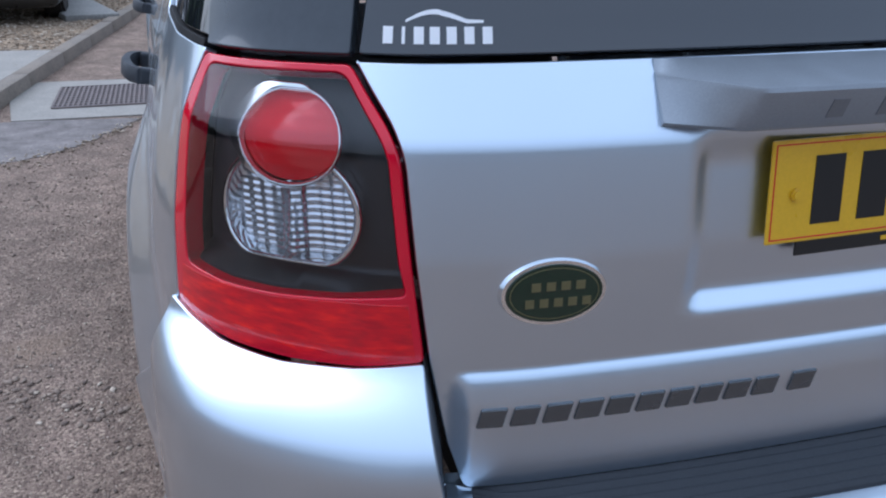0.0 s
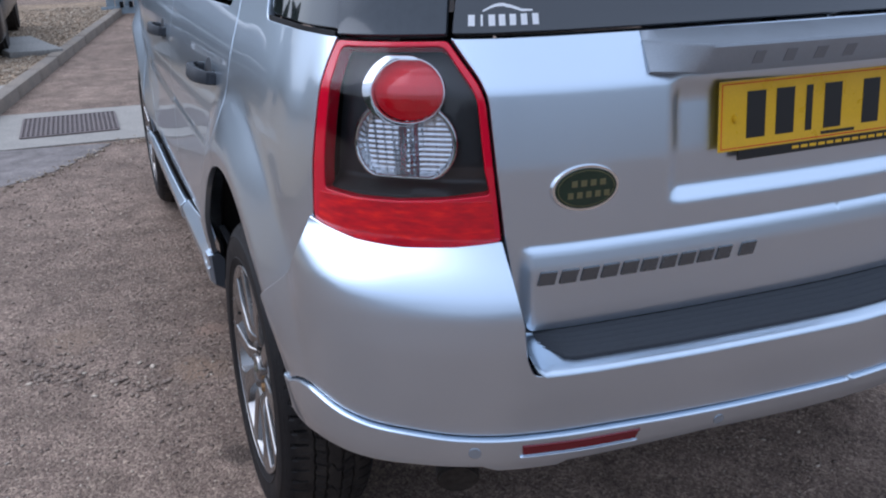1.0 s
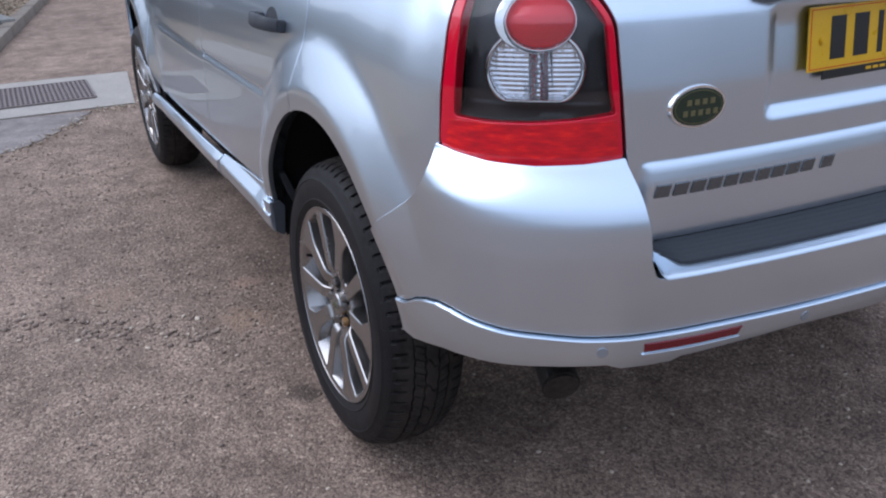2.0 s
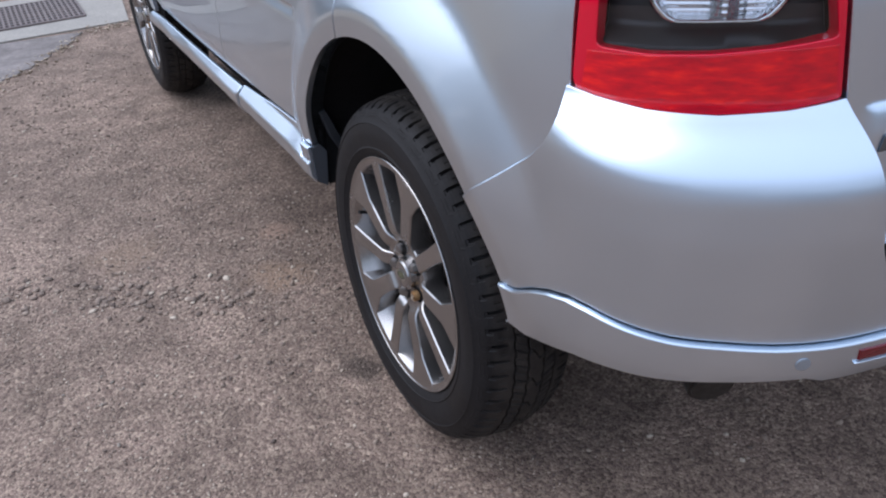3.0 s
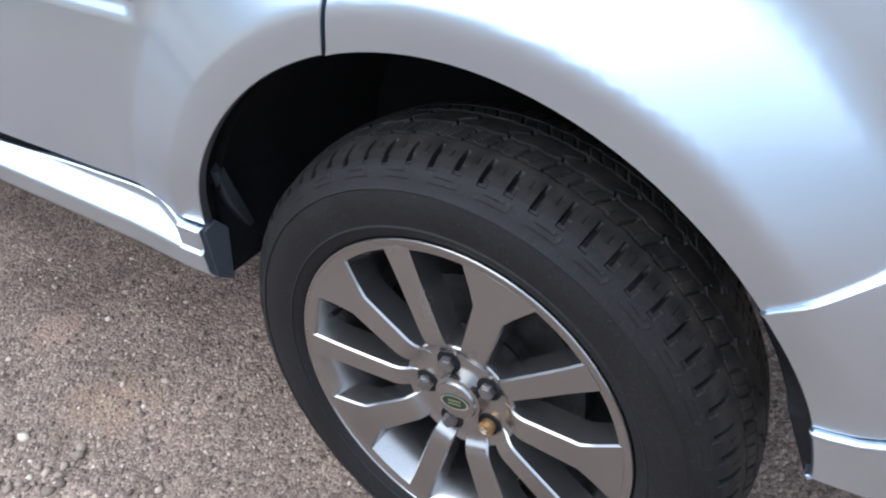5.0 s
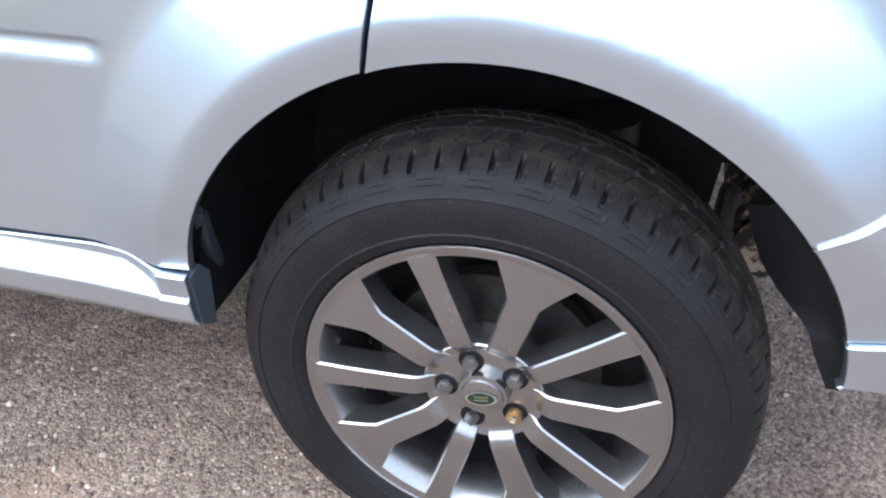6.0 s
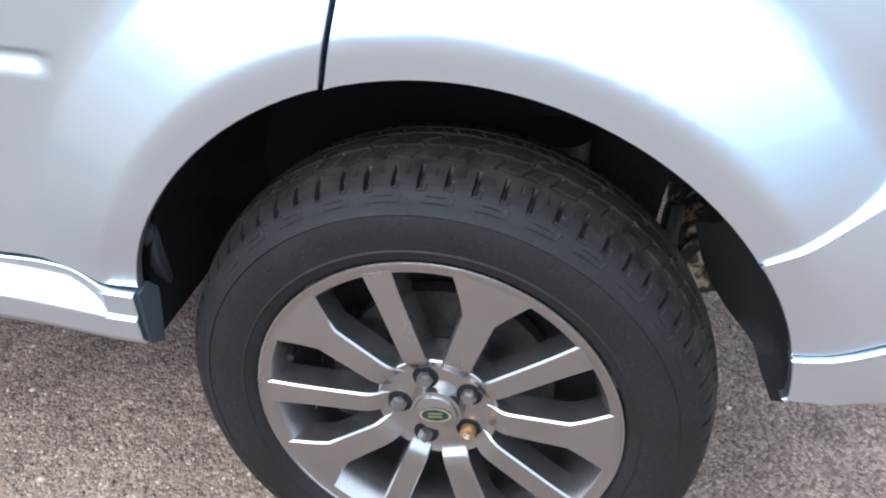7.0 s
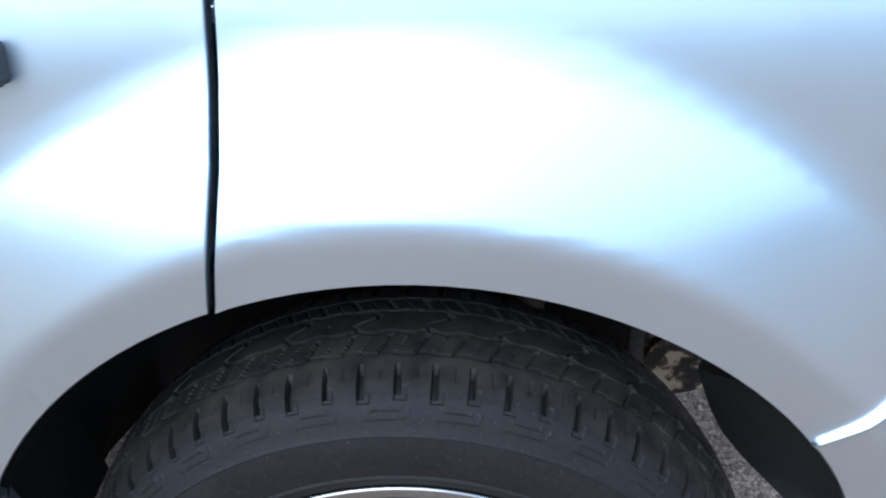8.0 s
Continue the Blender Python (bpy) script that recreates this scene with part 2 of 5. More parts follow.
def bumper_out(s, z):
    k, more = bumper_side(s, z)
    # the shoulder tightens round the car's corner
    w = .5 * ease(-.74, -.60, np.interp(s, SS, CY))
    return (bumper_profile(z) * (1 - w) + corner_profile(z) * w) * k + more


def valance_out(s, z):
    """The lower lip of the bumper stands a little proud of the upper part."""
    k, more = bumper_side(s, z)
    return valance_profile(z) * k + more + .007 * (1 - k)


def sill_out(s, z):
    py = np.interp(s, SS, CY)
    lift = z + .018 * ease(1.0, 2.2, py)
    # the bright chamfer runs out to a point towards the rear arch
    q = np.sqrt(np.clip((py - .432) / .060, 0, 1))
    up, top = .034 - .021 * q, .484 + .034 * q
    chamfer = up + (.039 - up) * np.clip((top - lift) / np.maximum(top - .482, .004), 0, 1)
    return np.where(lift > .481, chamfer, sill_profile(lift)) + flare(py, z) * .4


def skin(s, z, out, off=0.0):
    s, z = np.asarray(s, float), np.asarray(z, float)
    d = out(s, z) + (off(s, z) if callable(off) else off)
    return np.stack([np.interp(s, SS, CX) + np.interp(s, SS, NX) * d, np.interp(s, SS, CY) + np.interp(s, SS, NY) * d, z], -1)


def skin_normal(s, z, out, off=0.0, e=0.003):
    a = skin(s + e, z, out, off) - skin(s - e, z, out, off)
    b = skin(s, z + e, out, off) - skin(s, z - e, out, off)
    n = np.cross(b, a)
    n /= np.linalg.norm(n, axis=-1, keepdims=True)
    outward = np.stack([np.interp(s, SS, NX), np.interp(s, SS, NY), 0 * s], -1)
    return n * np.sign(np.sum(n * outward, -1, keepdims=True) + 1e-9)


def inside(points, loop):
    x, y = points[:, 0], points[:, 1]
    hit = np.zeros(len(points), bool)
    for (x0, y0), (x1, y1) in zip(loop, np.roll(loop, -1, axis=0)):
        if y0 != y1:
            hit ^= ((y0 > y) != (y1 > y)) & (x < (x1 - x0) * (y - y0) / (y1 - y0) + x0)
    return hit


def rounded(corners, step=0.012):
    """Corners (s, z) or (s, z, radius) to a dense loop, anticlockwise."""
    pts = []
    c = [(*p, 0.0)[:3] for p in corners]
    for i, (s, z, r) in enumerate(c):
        p, a, b = np.array((s, z)), np.array(c[i - 1][:2]), np.array(c[(i + 1) % len(c)][:2])
        if r:
            u, v = (a - p) / np.linalg.norm(a - p), (b - p) / np.linalg.norm(b - p)
            r = min(r, .49 * np.linalg.norm(a - p), .49 * np.linalg.norm(b - p))
            for t in np.linspace(0, 1, 7):
                pts.append((1 - t) ** 2 * (p + u * r) + 2 * t * (1 - t) * p + t * t * (p + v * r))
        else:
            pts.append(p)
    out = []
    for a, b in zip(pts, pts[1:] + pts[:1]):
        n = max(1, math.ceil(np.linalg.norm(b - a) / step))
        out += [a + (b - a) * k / n for k in range(n) if np.linalg.norm(b - a) > 1e-6]
    loop = np.array(out)
    area = np.sum(loop[:, 0] * np.roll(loop[:, 1], -1) - np.roll(loop[:, 0], -1) * loop[:, 1])
    return loop if area > 0 else loop[::-1]


def arc(hub, a0, a1, n=16, grow=0.0):
    """Points (s, z) along a wheel arch, angles in degrees from the rear, over the top."""
    out = []
    for k in range(n + 1):
        a = radians(a0 + (a1 - a0) * k / n)
        out.append((sy(hub + ARCH_SHIFT - (ARCH_R + grow) * math.cos(a)), ARCH_Z + (ARCH_R + grow) * math.sin(a)))
    return out


def sheet(corners, out, h=0.014, off=0.0, holes=(), depth=0.012, lip=0.0025, gap=0.0012, middle=False):
    """A panel cut from the skin, with rolled edges; middle: it runs on over the car's middle. Gives points, faces, normals."""
    from mathutils.geometry import delaunay_2d_cdt
    loops = [rounded(corners, min(.012, h))] + [rounded(k, min(.012, h))[::-1] for k in holes]
    rims = []
    for loop in loops:
        d = np.roll(loop, -1, axis=0) - np.roll(loop, 1, axis=0)
        nrm = np.stack([d[:, 1], -d[:, 0]], -1)
        nrm /= np.linalg.norm(nrm, axis=1, keepdims=True) + 1e-12
        centre = (loop[:, 0] < 1e-4) if middle else np.zeros(len(loop), bool)
        nrm[centre, 0] = 0
        inset = loop - nrm * (gap + lip)
        if middle:
            inset[centre, 0] = 0
        rims.append((inset, nrm, centre))
    lo, hi = loops[0].min(0), loops[0].max(0)
    gs, gz = np.meshgrid(np.arange(lo[0] + h / 2, hi[0], h), np.arange(lo[1] + h / 2, hi[1], h))
    gs = gs + (np.arange(len(gs)) % 2)[:, None] * h * .5
    pts = np.stack([gs.ravel(), gz.ravel()], -1)
    keep = inside(pts, rims[0][0])
    for rim in rims[1:]:
        keep &= ~inside(pts, rim[0])
    pts = pts[keep]
    edge = np.vstack([r[0] for r in rims])
    far = np.array([np.min(np.sum((edge - p) ** 2, 1)) > (.45 * h) ** 2 for p in pts]) if len(pts) else np.zeros(0, bool)
    flat = np.vstack([edge, pts[far]])
    constraints, start = [], 0
    for r in rims:
        n = len(r[0])
        constraints += [(start + i, start + (i + 1) % n) for i in range(n)]
        start += n
    v, _, f, origin, _, _ = delaunay_2d_cdt([Vector(p) for p in flat], constraints, [], 0, 1e-7)
    index = [o[0] if o else -1 for o in origin]
    flat = np.array([flat[i] if i >= 0 else tuple(q) for i, q in zip(index, v)])
    where = {i: k for k, o in enumerate(origin) for i in o}
    tri = np.array(f)
    mid = flat[tri].mean(1)
    ok = inside(mid, rims[0][0])
    for r in rims[1:]:
        ok &= ~inside(mid, r[0])
    tri = tri[ok]
    points = skin(flat[:, 0], flat[:, 1], out, off)
    normals = skin_normal(flat[:, 0], flat[:, 1], out, off)
    # faces outward
    t = points[tri]
    wrong = np.sum(np.cross(t[:, 1] - t[:, 0], t[:, 2] - t[:, 0]) * normals[tri[:, 0]], -1) < 0
    tri[wrong] = tri[wrong][:, ::-1]
    P, N, F = [points], [normals], [tuple(x) for x in tri]
    count, start = len(points), 0
    for inset, nrm, centre in rims:
        n = len(inset)
        rim = skin(inset[:, 0] + nrm[:, 0] * lip, inset[:, 1] + nrm[:, 1] * lip, out, off)
        nn = skin_normal(inset[:, 0], inset[:, 1], out, off)
        base = skin(inset[:, 0], inset[:, 1], out, off)
        side = rim - base
        side[centre] = 0
        ln = np.linalg.norm(side, axis=1, keepdims=True)
        side = np.where(ln > 1e-9, side / np.maximum(ln, 1e-9), 0)
        rim_pts = base + side * lip - nn * lip
        low_pts = rim_pts - nn * depth
        edge_n = np.where(ln > 1e-9, side, nn)
        P += [rim_pts, low_pts]
        N += [edge_n, edge_n]
        first = [where[start + i] for i in range(n)]
        for i in range(n):
            j = (i + 1) % n
            if centre[i] and centre[j]:
                continue
            F.append((first[i], count + i, count + j, first[j]))
            F.append((count + i, count + n + i, count + n + j, count + j))
        count += 2 * n
        start += n
    P, N = np.vstack(P), np.vstack(N)
    quads = np.array(F[len(tri):])
    q = P[quads]
    wrong = np.sum(np.cross(q[:, 2] - q[:, 0], q[:, 3] - q[:, 1]) * (N[quads].sum(1)), -1) < 0
    quads[wrong] = quads[wrong][:, ::-1]
    F = F[:len(tri)] + [tuple(x) for x in quads]
    if middle:
        n = len(P)
        P, N = np.vstack([P, P * [-1, 1, 1]]), np.vstack([N, N * [-1, 1, 1]])
        F = F + [tuple(n + i for i in reversed(x)) for x in F]
    return P, F, N


def mirrored(m):
    p, f, n = m
    return p * [-1, 1, 1], [tuple(reversed(x)) for x in f], n * [-1, 1, 1]


def pair(name, m, mat, parent, label=""):
    """A panel on the car's left and its twin on the right."""
    return part(name, m, mat, parent, label), part(name, mirrored(m), mat, parent, label)


def on_skin(s, z, out=body_out, off=0.0):
    """A frame on the skin: x along it to the right, y up, z outward."""
    s, z = np.array([s]), np.array([z])
    p, n = skin(s, z, out, off)[0], skin_normal(s, z, out, off)[0]
    n = Vector(n)
    x = Vector((0, 0, 1)).cross(n).normalized()
    y = n.cross(x)
    return Matrix(((x.x, y.x, n.x, p[0]), (x.y, y.y, n.y, p[1]), (x.z, y.z, n.z, p[2]), (0, 0, 0, 1)))


# ---- the silver car ----
car = tagged(empty("car", (0, 0, 0)), "silver compact off-road car parked on stony tarmac", "car")
BELT = 1.180
PILLAR_Y = 1.165


def belt(y):
    return BELT - 0.018 * max(0, y)


TAIL = [(.930, 1.180, .01), (.716, 1.184, .008), (.655, 1.118, .03), (.642, 1.0), (.629, .890, .008), (.700, .880), (.775, .877), (.856, .879), (.918, .885), (.957, .898, .02),
        (.953, .98), (.948, 1.09), (.940, 1.145)]
tailgate = part("tailgate", sheet([(0, .735), (.590, .737, .012), (.607, .790), (.626, .890), (.640, 1.0), (.653, 1.119, .03), (.714, 1.187, .006), (0, 1.190)],
                                  body_out, .008, middle=True), PAINT, car, "silver painted lower tailgate")
arch_foot = 16.4
bumper = part("rear_bumper", sheet(CREASE + arc(REAR_Y, arch_foot, 37.2, 8) + [(1.102, .7265), (1.066, .755), (1.034, .781), (.996, .810, .02), (.971, .841, .02), (.962, .870), (.963, .907, .01),
                                   (.918, .900), (.856, .894), (.775, .891), (.700, .893), (.629, .899, .006), (.611, .790), (.607, .736, .006), (.598, .7075, .008), (0, .694)],
                                   bumper_out, .008, middle=True, lip=.003, gap=.0014, depth=.03), PAINT, car, "silver painted rear bumper")
part("bumper_lip", sheet([(0, .528), (.10, .530), (.30, .541), (.545, .541), (.56, .532), (.645, .535), (.665, .546), (.75, .543), (.80, .540), (.87, .535), (.92, .528), (.968, .512), (1.016, .496), (1.05, .494, .01), (sy(-.405), .495, .01)] + arc(REAR_Y, 7.2, arch_foot, 4) + CREASE[::-1],
                         valance_out, .008, middle=True, lip=.0045, gap=0), PAINT, car, "proud lower lip of the bumper")
quarter = sheet([(.956, .900), (.9555, .868), (.964, .836, .02), (.990, .803, .02), (1.03, .773), (1.063, .748), (1.10, .7195)] + arc(REAR_Y, 35.9, 109.25, 24)
                + [(sy(.1118), .88), (sy(.1035), .94), (sy(.0965), 1.05), (sy(.0945), BELT + .05), (sy(.085), 1.60), (sy(-.10), 1.60), (sy(-.145), 1.25), (sy(-.160), BELT - .001, .03), (sy(-.40), BELT + .002), (.932, BELT + .003, .006),
                   (.943, 1.145), (.951, 1.09), (.956, .98)], body_out, .012, lip=.0018, gap=.0004)
pair("quarter_panel", quarter, PAINT, car)
rear_door = sheet(arc(REAR_Y, 109.7, 169.6, 20) + [(sy(.442), .521), (sy(.472), .530), (sy(.52), .535), (sy(.62), .530), (sy(PILLAR_Y), .515, .01), (sy(PILLAR_Y), belt(PILLAR_Y)), (sy(PILLAR_Y - .02), 1.60), (sy(1.09), 1.60),
                   (sy(1.09), belt(1.09), .01), (sy(.19), belt(.2), .03), (sy(.16), 1.25), (sy(.14), 1.60), (sy(.09), 1.60), (sy(.0985), BELT + .05), (sy(.1005), 1.05), (sy(.1075), .94), (sy(.1155), .88)], body_out, .007)
doors = {}
doors["rear"] = pair("rear_door", rear_door, PAINT, car)
front_door = sheet([(sy(PILLAR_Y), .515, .01), (sy(2.10), .497), (sy(2.215), .56, .03), (sy(2.235), .75), (sy(2.22), 1.10, .02), (sy(1.95), 1.17), (sy(1.60), 1.50), (sy(1.30), 1.60),
                    (sy(PILLAR_Y), 1.60), (sy(1.24), 1.58), (sy(1.26), belt(1.26) + .01), (sy(2.0), belt(2.0)), (sy(PILLAR_Y), belt(PILLAR_Y))][:9] + [(sy(PILLAR_Y), 1.60)],
                   body_out, .022, holes=[[(sy(1.26), belt(1.26), .02), (sy(1.98), belt(1.98), .02), (sy(1.62), 1.42, .02), (sy(1.30), 1.55, .02)]])
doors["front"] = pair("front_door", front_door, PAINT, car)
fender = sheet([(sy(2.235), .75), (sy(2.225), .60), (sy(2.255), .46)] + list(reversed(arc(FRONT_Y, 12, 178, 36))) + [(sy(3.02), .66), (sy(3.12), .80), (sy(3.14), 1.00), (sy(2.6), 1.06), (sy(2.22), 1.10)],
               body_out, .022)
pair("front_fender", fender, PAINT, car)
front_bumper = sheet([(SS[-1] - .002, .36), (sy(3.18), .36), (sy(3.06), .46), (sy(3.03), .64), (sy(3.13), .78), (SS[-1] - .002, .74)], body_out, .04)
pair("front_bumper", front_bumper, PAINT, car)
grille = sheet([(SS[-1] - .002, .765), (sy(3.43), .765), (sy(3.42), .93), (SS[-1] - .002, .96)], body_out, .04, off=-.006)
pair("grille", grille, BLACK, car)
headlight = sheet([(sy(3.40), .775), (sy(3.15), .80), (sy(3.16), .985), (sy(3.40), .95)], body_out, .04)
pair("headlight", headlight, TINT, car)

# sills, with the step at the middle joint
sill_a = sheet([(sy(.386), .426, .01), (sy(.985), .410), (sy(.955), .512), (sy(.62), .528), (sy(.52), .533, .03), (sy(.472), .528, .03), (sy(.442), .519, .02), (sy(.388), .519)], sill_out, .0036, gap=.0005, lip=.004)
pair("sill", sill_a, PAINT, car, "silver painted sill moulding")
sill_b = sheet([(sy(.990), .404), (sy(2.25), .380), (sy(2.27), .44), (sy(2.20), .482), (sy(.960), .510)], sill_out, .014, off=.006, gap=.0005, lip=.005)
pair("sill_front", sill_b, PAINT, car, "silver painted sill moulding, its front half")

# glass and dark pillar trim
part("rear_window", sheet([(0, 1.1915), (.712, 1.189, .006), (.700, 1.30), (.640, 1.62, .04), (0, 1.64)], body_out, .02, off=-.004, middle=True), TINT, car, "dark tinted rear window")
pair("pillar_trim", sheet([(.718, 1.1885, .006), (.937, 1.1835), (.95, 1.22), (.93, 1.60), (.655, 1.62), (.716, 1.30)], body_out, .02, off=-.002), GLOSS_TRIM, car, "dark grey gloss pillar trim")
pair("quarter_window", sheet([(.944, 1.190), (sy(-.40), 1.188), (sy(-.170), 1.188, .03), (sy(-.155), 1.25), (sy(-.11), 1.58), (.945, 1.58)], body_out, .02, off=-.006), TINT, car, "dark tinted side window")
pair("window_seal", sheet([(.942, 1.1815), (sy(-.40), 1.1805), (sy(-.172), 1.179), (sy(-.175), 1.1875), (sy(-.40), 1.189), (.944, 1.190)], body_out, .02, off=-.001, gap=0, lip=.001), BLACK, car)
pair("rear_door_window", sheet([(sy(.20), belt(.2) + .006, .03), (sy(1.085), belt(1.085) + .006, .02), (sy(1.085), 1.57), (sy(.145), 1.57), (sy(.165), 1.25)], body_out, .03, off=-.008), TINT, car)
pair("front_door_window", sheet([(sy(1.265), belt(1.265) + .004), (sy(1.975), belt(1.975) + .004), (sy(1.61), 1.415), (sy(1.305), 1.545)], body_out, .03, off=-.010), TINT, car)
pair("roof_rail_panel", sheet([(0, 1.645), (.64, 1.625), (.93, 1.605), (sy(1.16), 1.605), (sy(1.30), 1.607), (sy(1.62), 1.51), (sy(1.66), 1.53), (sy(1.42), 1.69), (.9, 1.70), (0, 1.70)], body_out, .03, gap=.001), PAINT, car)


def bridge(left, rise, rows=10):
    """A crowned sheet between a curve on the car's left and its mirror."""
    left = np.array(left)
    pts, faces = [], []
    for p in left:
        for k in range(rows + 1):
            u = 1 - 2 * k / rows
            pts.append((p[0] * u, p[1], p[2] + rise * (1 - u * u)))
    for i in range(len(left) - 1):
        for k in range(rows):
            a = i * (rows + 1) + k
            faces.append((a, a + 1, a + rows + 2, a + rows + 1))
    bm = bmesh.new()
    vs = [bm.verts.new(p) for p in pts]
    for f in faces:
        bm.faces.new([vs[i] for i in f])
    bmesh.ops.recalc_face_normals(bm, faces=bm.faces)
    if sum(f.normal.z for f in bm.faces) < 0:
        bmesh.ops.reverse_faces(bm, faces=bm.faces[:])
    return bm


roof_edge = [(-.30, -.64, 1.700), (-.50, -.60, 1.702), (-.60, -.52, 1.702), (-.655, -.40, 1.700), (-.675, -.2, 1.700)] + [(-.685, y, 1.700) for y in np.linspace(0, 1.2, 8)] + [(-.66, 1.42, 1.695)]
smooth(part("roof", bridge(roof_edge, .035), PAINT, car), 60)
smooth(part("windscreen", bridge([(-.66, 1.42, 1.697), (-.69, 1.66, 1.52), (-.74, 1.95, 1.31), (-.80, 2.26, 1.085)], .03), TINT, car), 60)
ss = np.linspace(sy(2.22), sy(3.14), 16)
hood_edge = np.vstack([skin(ss, np.linspace(1.098, 1.0, 16), body_out), [(-.62, 3.40, .97), (-.30, 3.49, .965)]])
smooth(part("bonnet", bridge(hood_edge, .05), PAINT, car), 60)

# underside, liners of the wheel arches
part("floor_pan", block((1.36, 2.84, .10), (0, 1.86, .46), .02), BLACK, car)
part("rear_floor", block((1.04, .66, .10), (0, -.41, .59), .02), BLACK, car)
part("side_floor", block((1.76, 1.72, .04), (0, 1.33, .47), .01), BLACK, car)


def v_front(y):
    return .2 < y < .43


def liner(hub, a0, a1, sign, climb):
    """Black inner skin of a wheel arch; climb: by how many degrees its inner part ends higher at the rear."""
    bm = bmesh.new()
    rows = []
    columns = ((-.898, -.002, 0), (-.890, .016, 0), (-.86, .022, .10), (-.80, .022, .40), (-.66, .015, 1), (-.56, -.02, 1))
    for k in range(41):
        row = []
        for x, g, c in columns:
            a = radians(a0 + climb * c + (a1 - a0 - climb * c) * k / 40)
            row.append(bm.verts.new((sign * x, hub + ARCH_SHIFT - (ARCH_R + .004 + g) * math.cos(a), ARCH_Z + (ARCH_R + .004 + g) * math.sin(a))))
        rows.append(row)
    for a, b in zip(rows, rows[1:]):
        for i in range(5):
            bm.faces.new((a[i], a[i + 1], b[i + 1], b[i]))
    wall = [r[-1] for r in rows]
    foot = [bm.verts.new((sign * -.545, v.co.y, .38 if v.co.y > hub - .27 else .58)) for v in wall]
    for i in range(40):
        if wall[i].co.z > .6 and wall[i + 1].co.z > .6 or v_front(wall[i].co.y - hub):
            bm.faces.new((wall[i], foot[i], foot[i + 1], wall[i + 1]))
    bmesh.ops.recalc_face_normals(bm, faces=bm.faces)
    return bm


for sign in (1, -1):
    for hub, a0, a1, climb in ((REAR_Y, 10, 186, 38), (FRONT_Y, -5, 185, 0)):
        smooth(part("arch_liner", liner(hub, a0, a1, sign, climb), BLACK, car), 50)
    part("mud_guard", block((.20, .012, .14), (sign * -.80, .405, .485), .004, (-8, 0, 0)), BLACK, car)
    part("mud_guard", block((.34, .05, .12), (sign * -.73, .43, .482), .01, (-8, 0, 0)), BLACK, car)

# the rear foot of each liner swells inward behind the tyre; a guard closes the sill's end
for sign in (1, -1):
    rows = []
    bm = bmesh.new()
    for k in range(25):
        u = k / 24
        a = radians(46 - 39.5 * u)
        o = np.array([-.917 + .022 * ease(.1, .8, u), ARCH_SHIFT - (ARCH_R + .003) * math.cos(a), ARCH_Z + (ARCH_R + .003) * math.sin(a)])
        inner = np.array([np.interp(u, (0, .25, .45, .6, .72, .78, .88, 1), v) for v in ((-.78, -.78, -.78, -.79, -.84, -.86, -.86, -.87),
                          (-.285, -.303, -.320, -.345, -.369, -.374, -.388, -.409), (.645, .596, .562, .532, .532, .534, .500, .462))])
        row = []
        for q in (0, .12, .35, .65, 1):
            p = o + (inner - o) * q + np.array([0, -.012, -.004]) * math.sin(math.pi * q)
            row.append(bm.verts.new((sign * p[0], p[1], p[2])))
        row.append(bm.verts.new((sign * (inner[0] + .05), inner[1] - .03, inner[2] + .02)))
        rows.append(row)
    for p, q in zip(rows, rows[1:]):
        for i in range(5):
            bm.faces.new((p[i], p[i + 1], q[i + 1], q[i]))
    bmesh.ops.recalc_face_normals(bm, faces=bm.faces)
    smooth(part("liner_foot", bm, BLACK, car), 60)
    bm = bmesh.new()
    face = bm.faces.new([bm.verts.new((sign * x, .386 - .25 * (x + .936), z)) for x, z in ((-.931, .515), (-.912, .524), (-.898, .505), (-.906, .418), (-.928, .432))])
    r = bmesh.ops.extrude_face_region(bm, geom=[face])
    bmesh.ops.translate(bm, vec=(0, .03, 0), verts=[v for v in r["geom"] if isinstance(v, bmesh.types.BMVert)])
    bmesh.ops.recalc_face_normals(bm, faces=bm.faces)
    part("sill_end", bm, PLASTIC, car, "dark grey plastic end of the sill")

# grey flange of the liner that shows behind the sill's end
for sign in (1, -1):
    bm = bmesh.new()
    rows = []
    for k in range(13):
        u = k / 12
        p = np.array([np.interp(u, (0, .45, 1), v) for v in ((-.897, -.873, -.838), (.368, .382, .397), (.603, .540, .468))])
        w = .004 + .006 * math.sin(math.pi * min(1, .15 + .75 * u))
        rows.append([bm.verts.new((sign * (p[0] + dx * w), p[1] + dy, p[2] + dz * w)) for dx, dy, dz in ((-1, .002, -.5), (-.7, -.002, -.35), (.7, -.002, .35), (1, .002, .5), (1, .012, .5), (-1, .012, -.5))])
    for p, q in zip(rows, rows[1:]):
        for i in range(6):
            bm.faces.new((p[i], p[(i + 1) % 6], q[(i + 1) % 6], q[i]))
    bm.faces.new(rows[0]), bm.faces.new(rows[-1])
    bmesh.ops.recalc_face_normals(bm, faces=bm.faces)
    smooth(part("liner_flange", bm, PLASTIC, car, "dark grey plastic flange in the wheel arch"), 40)

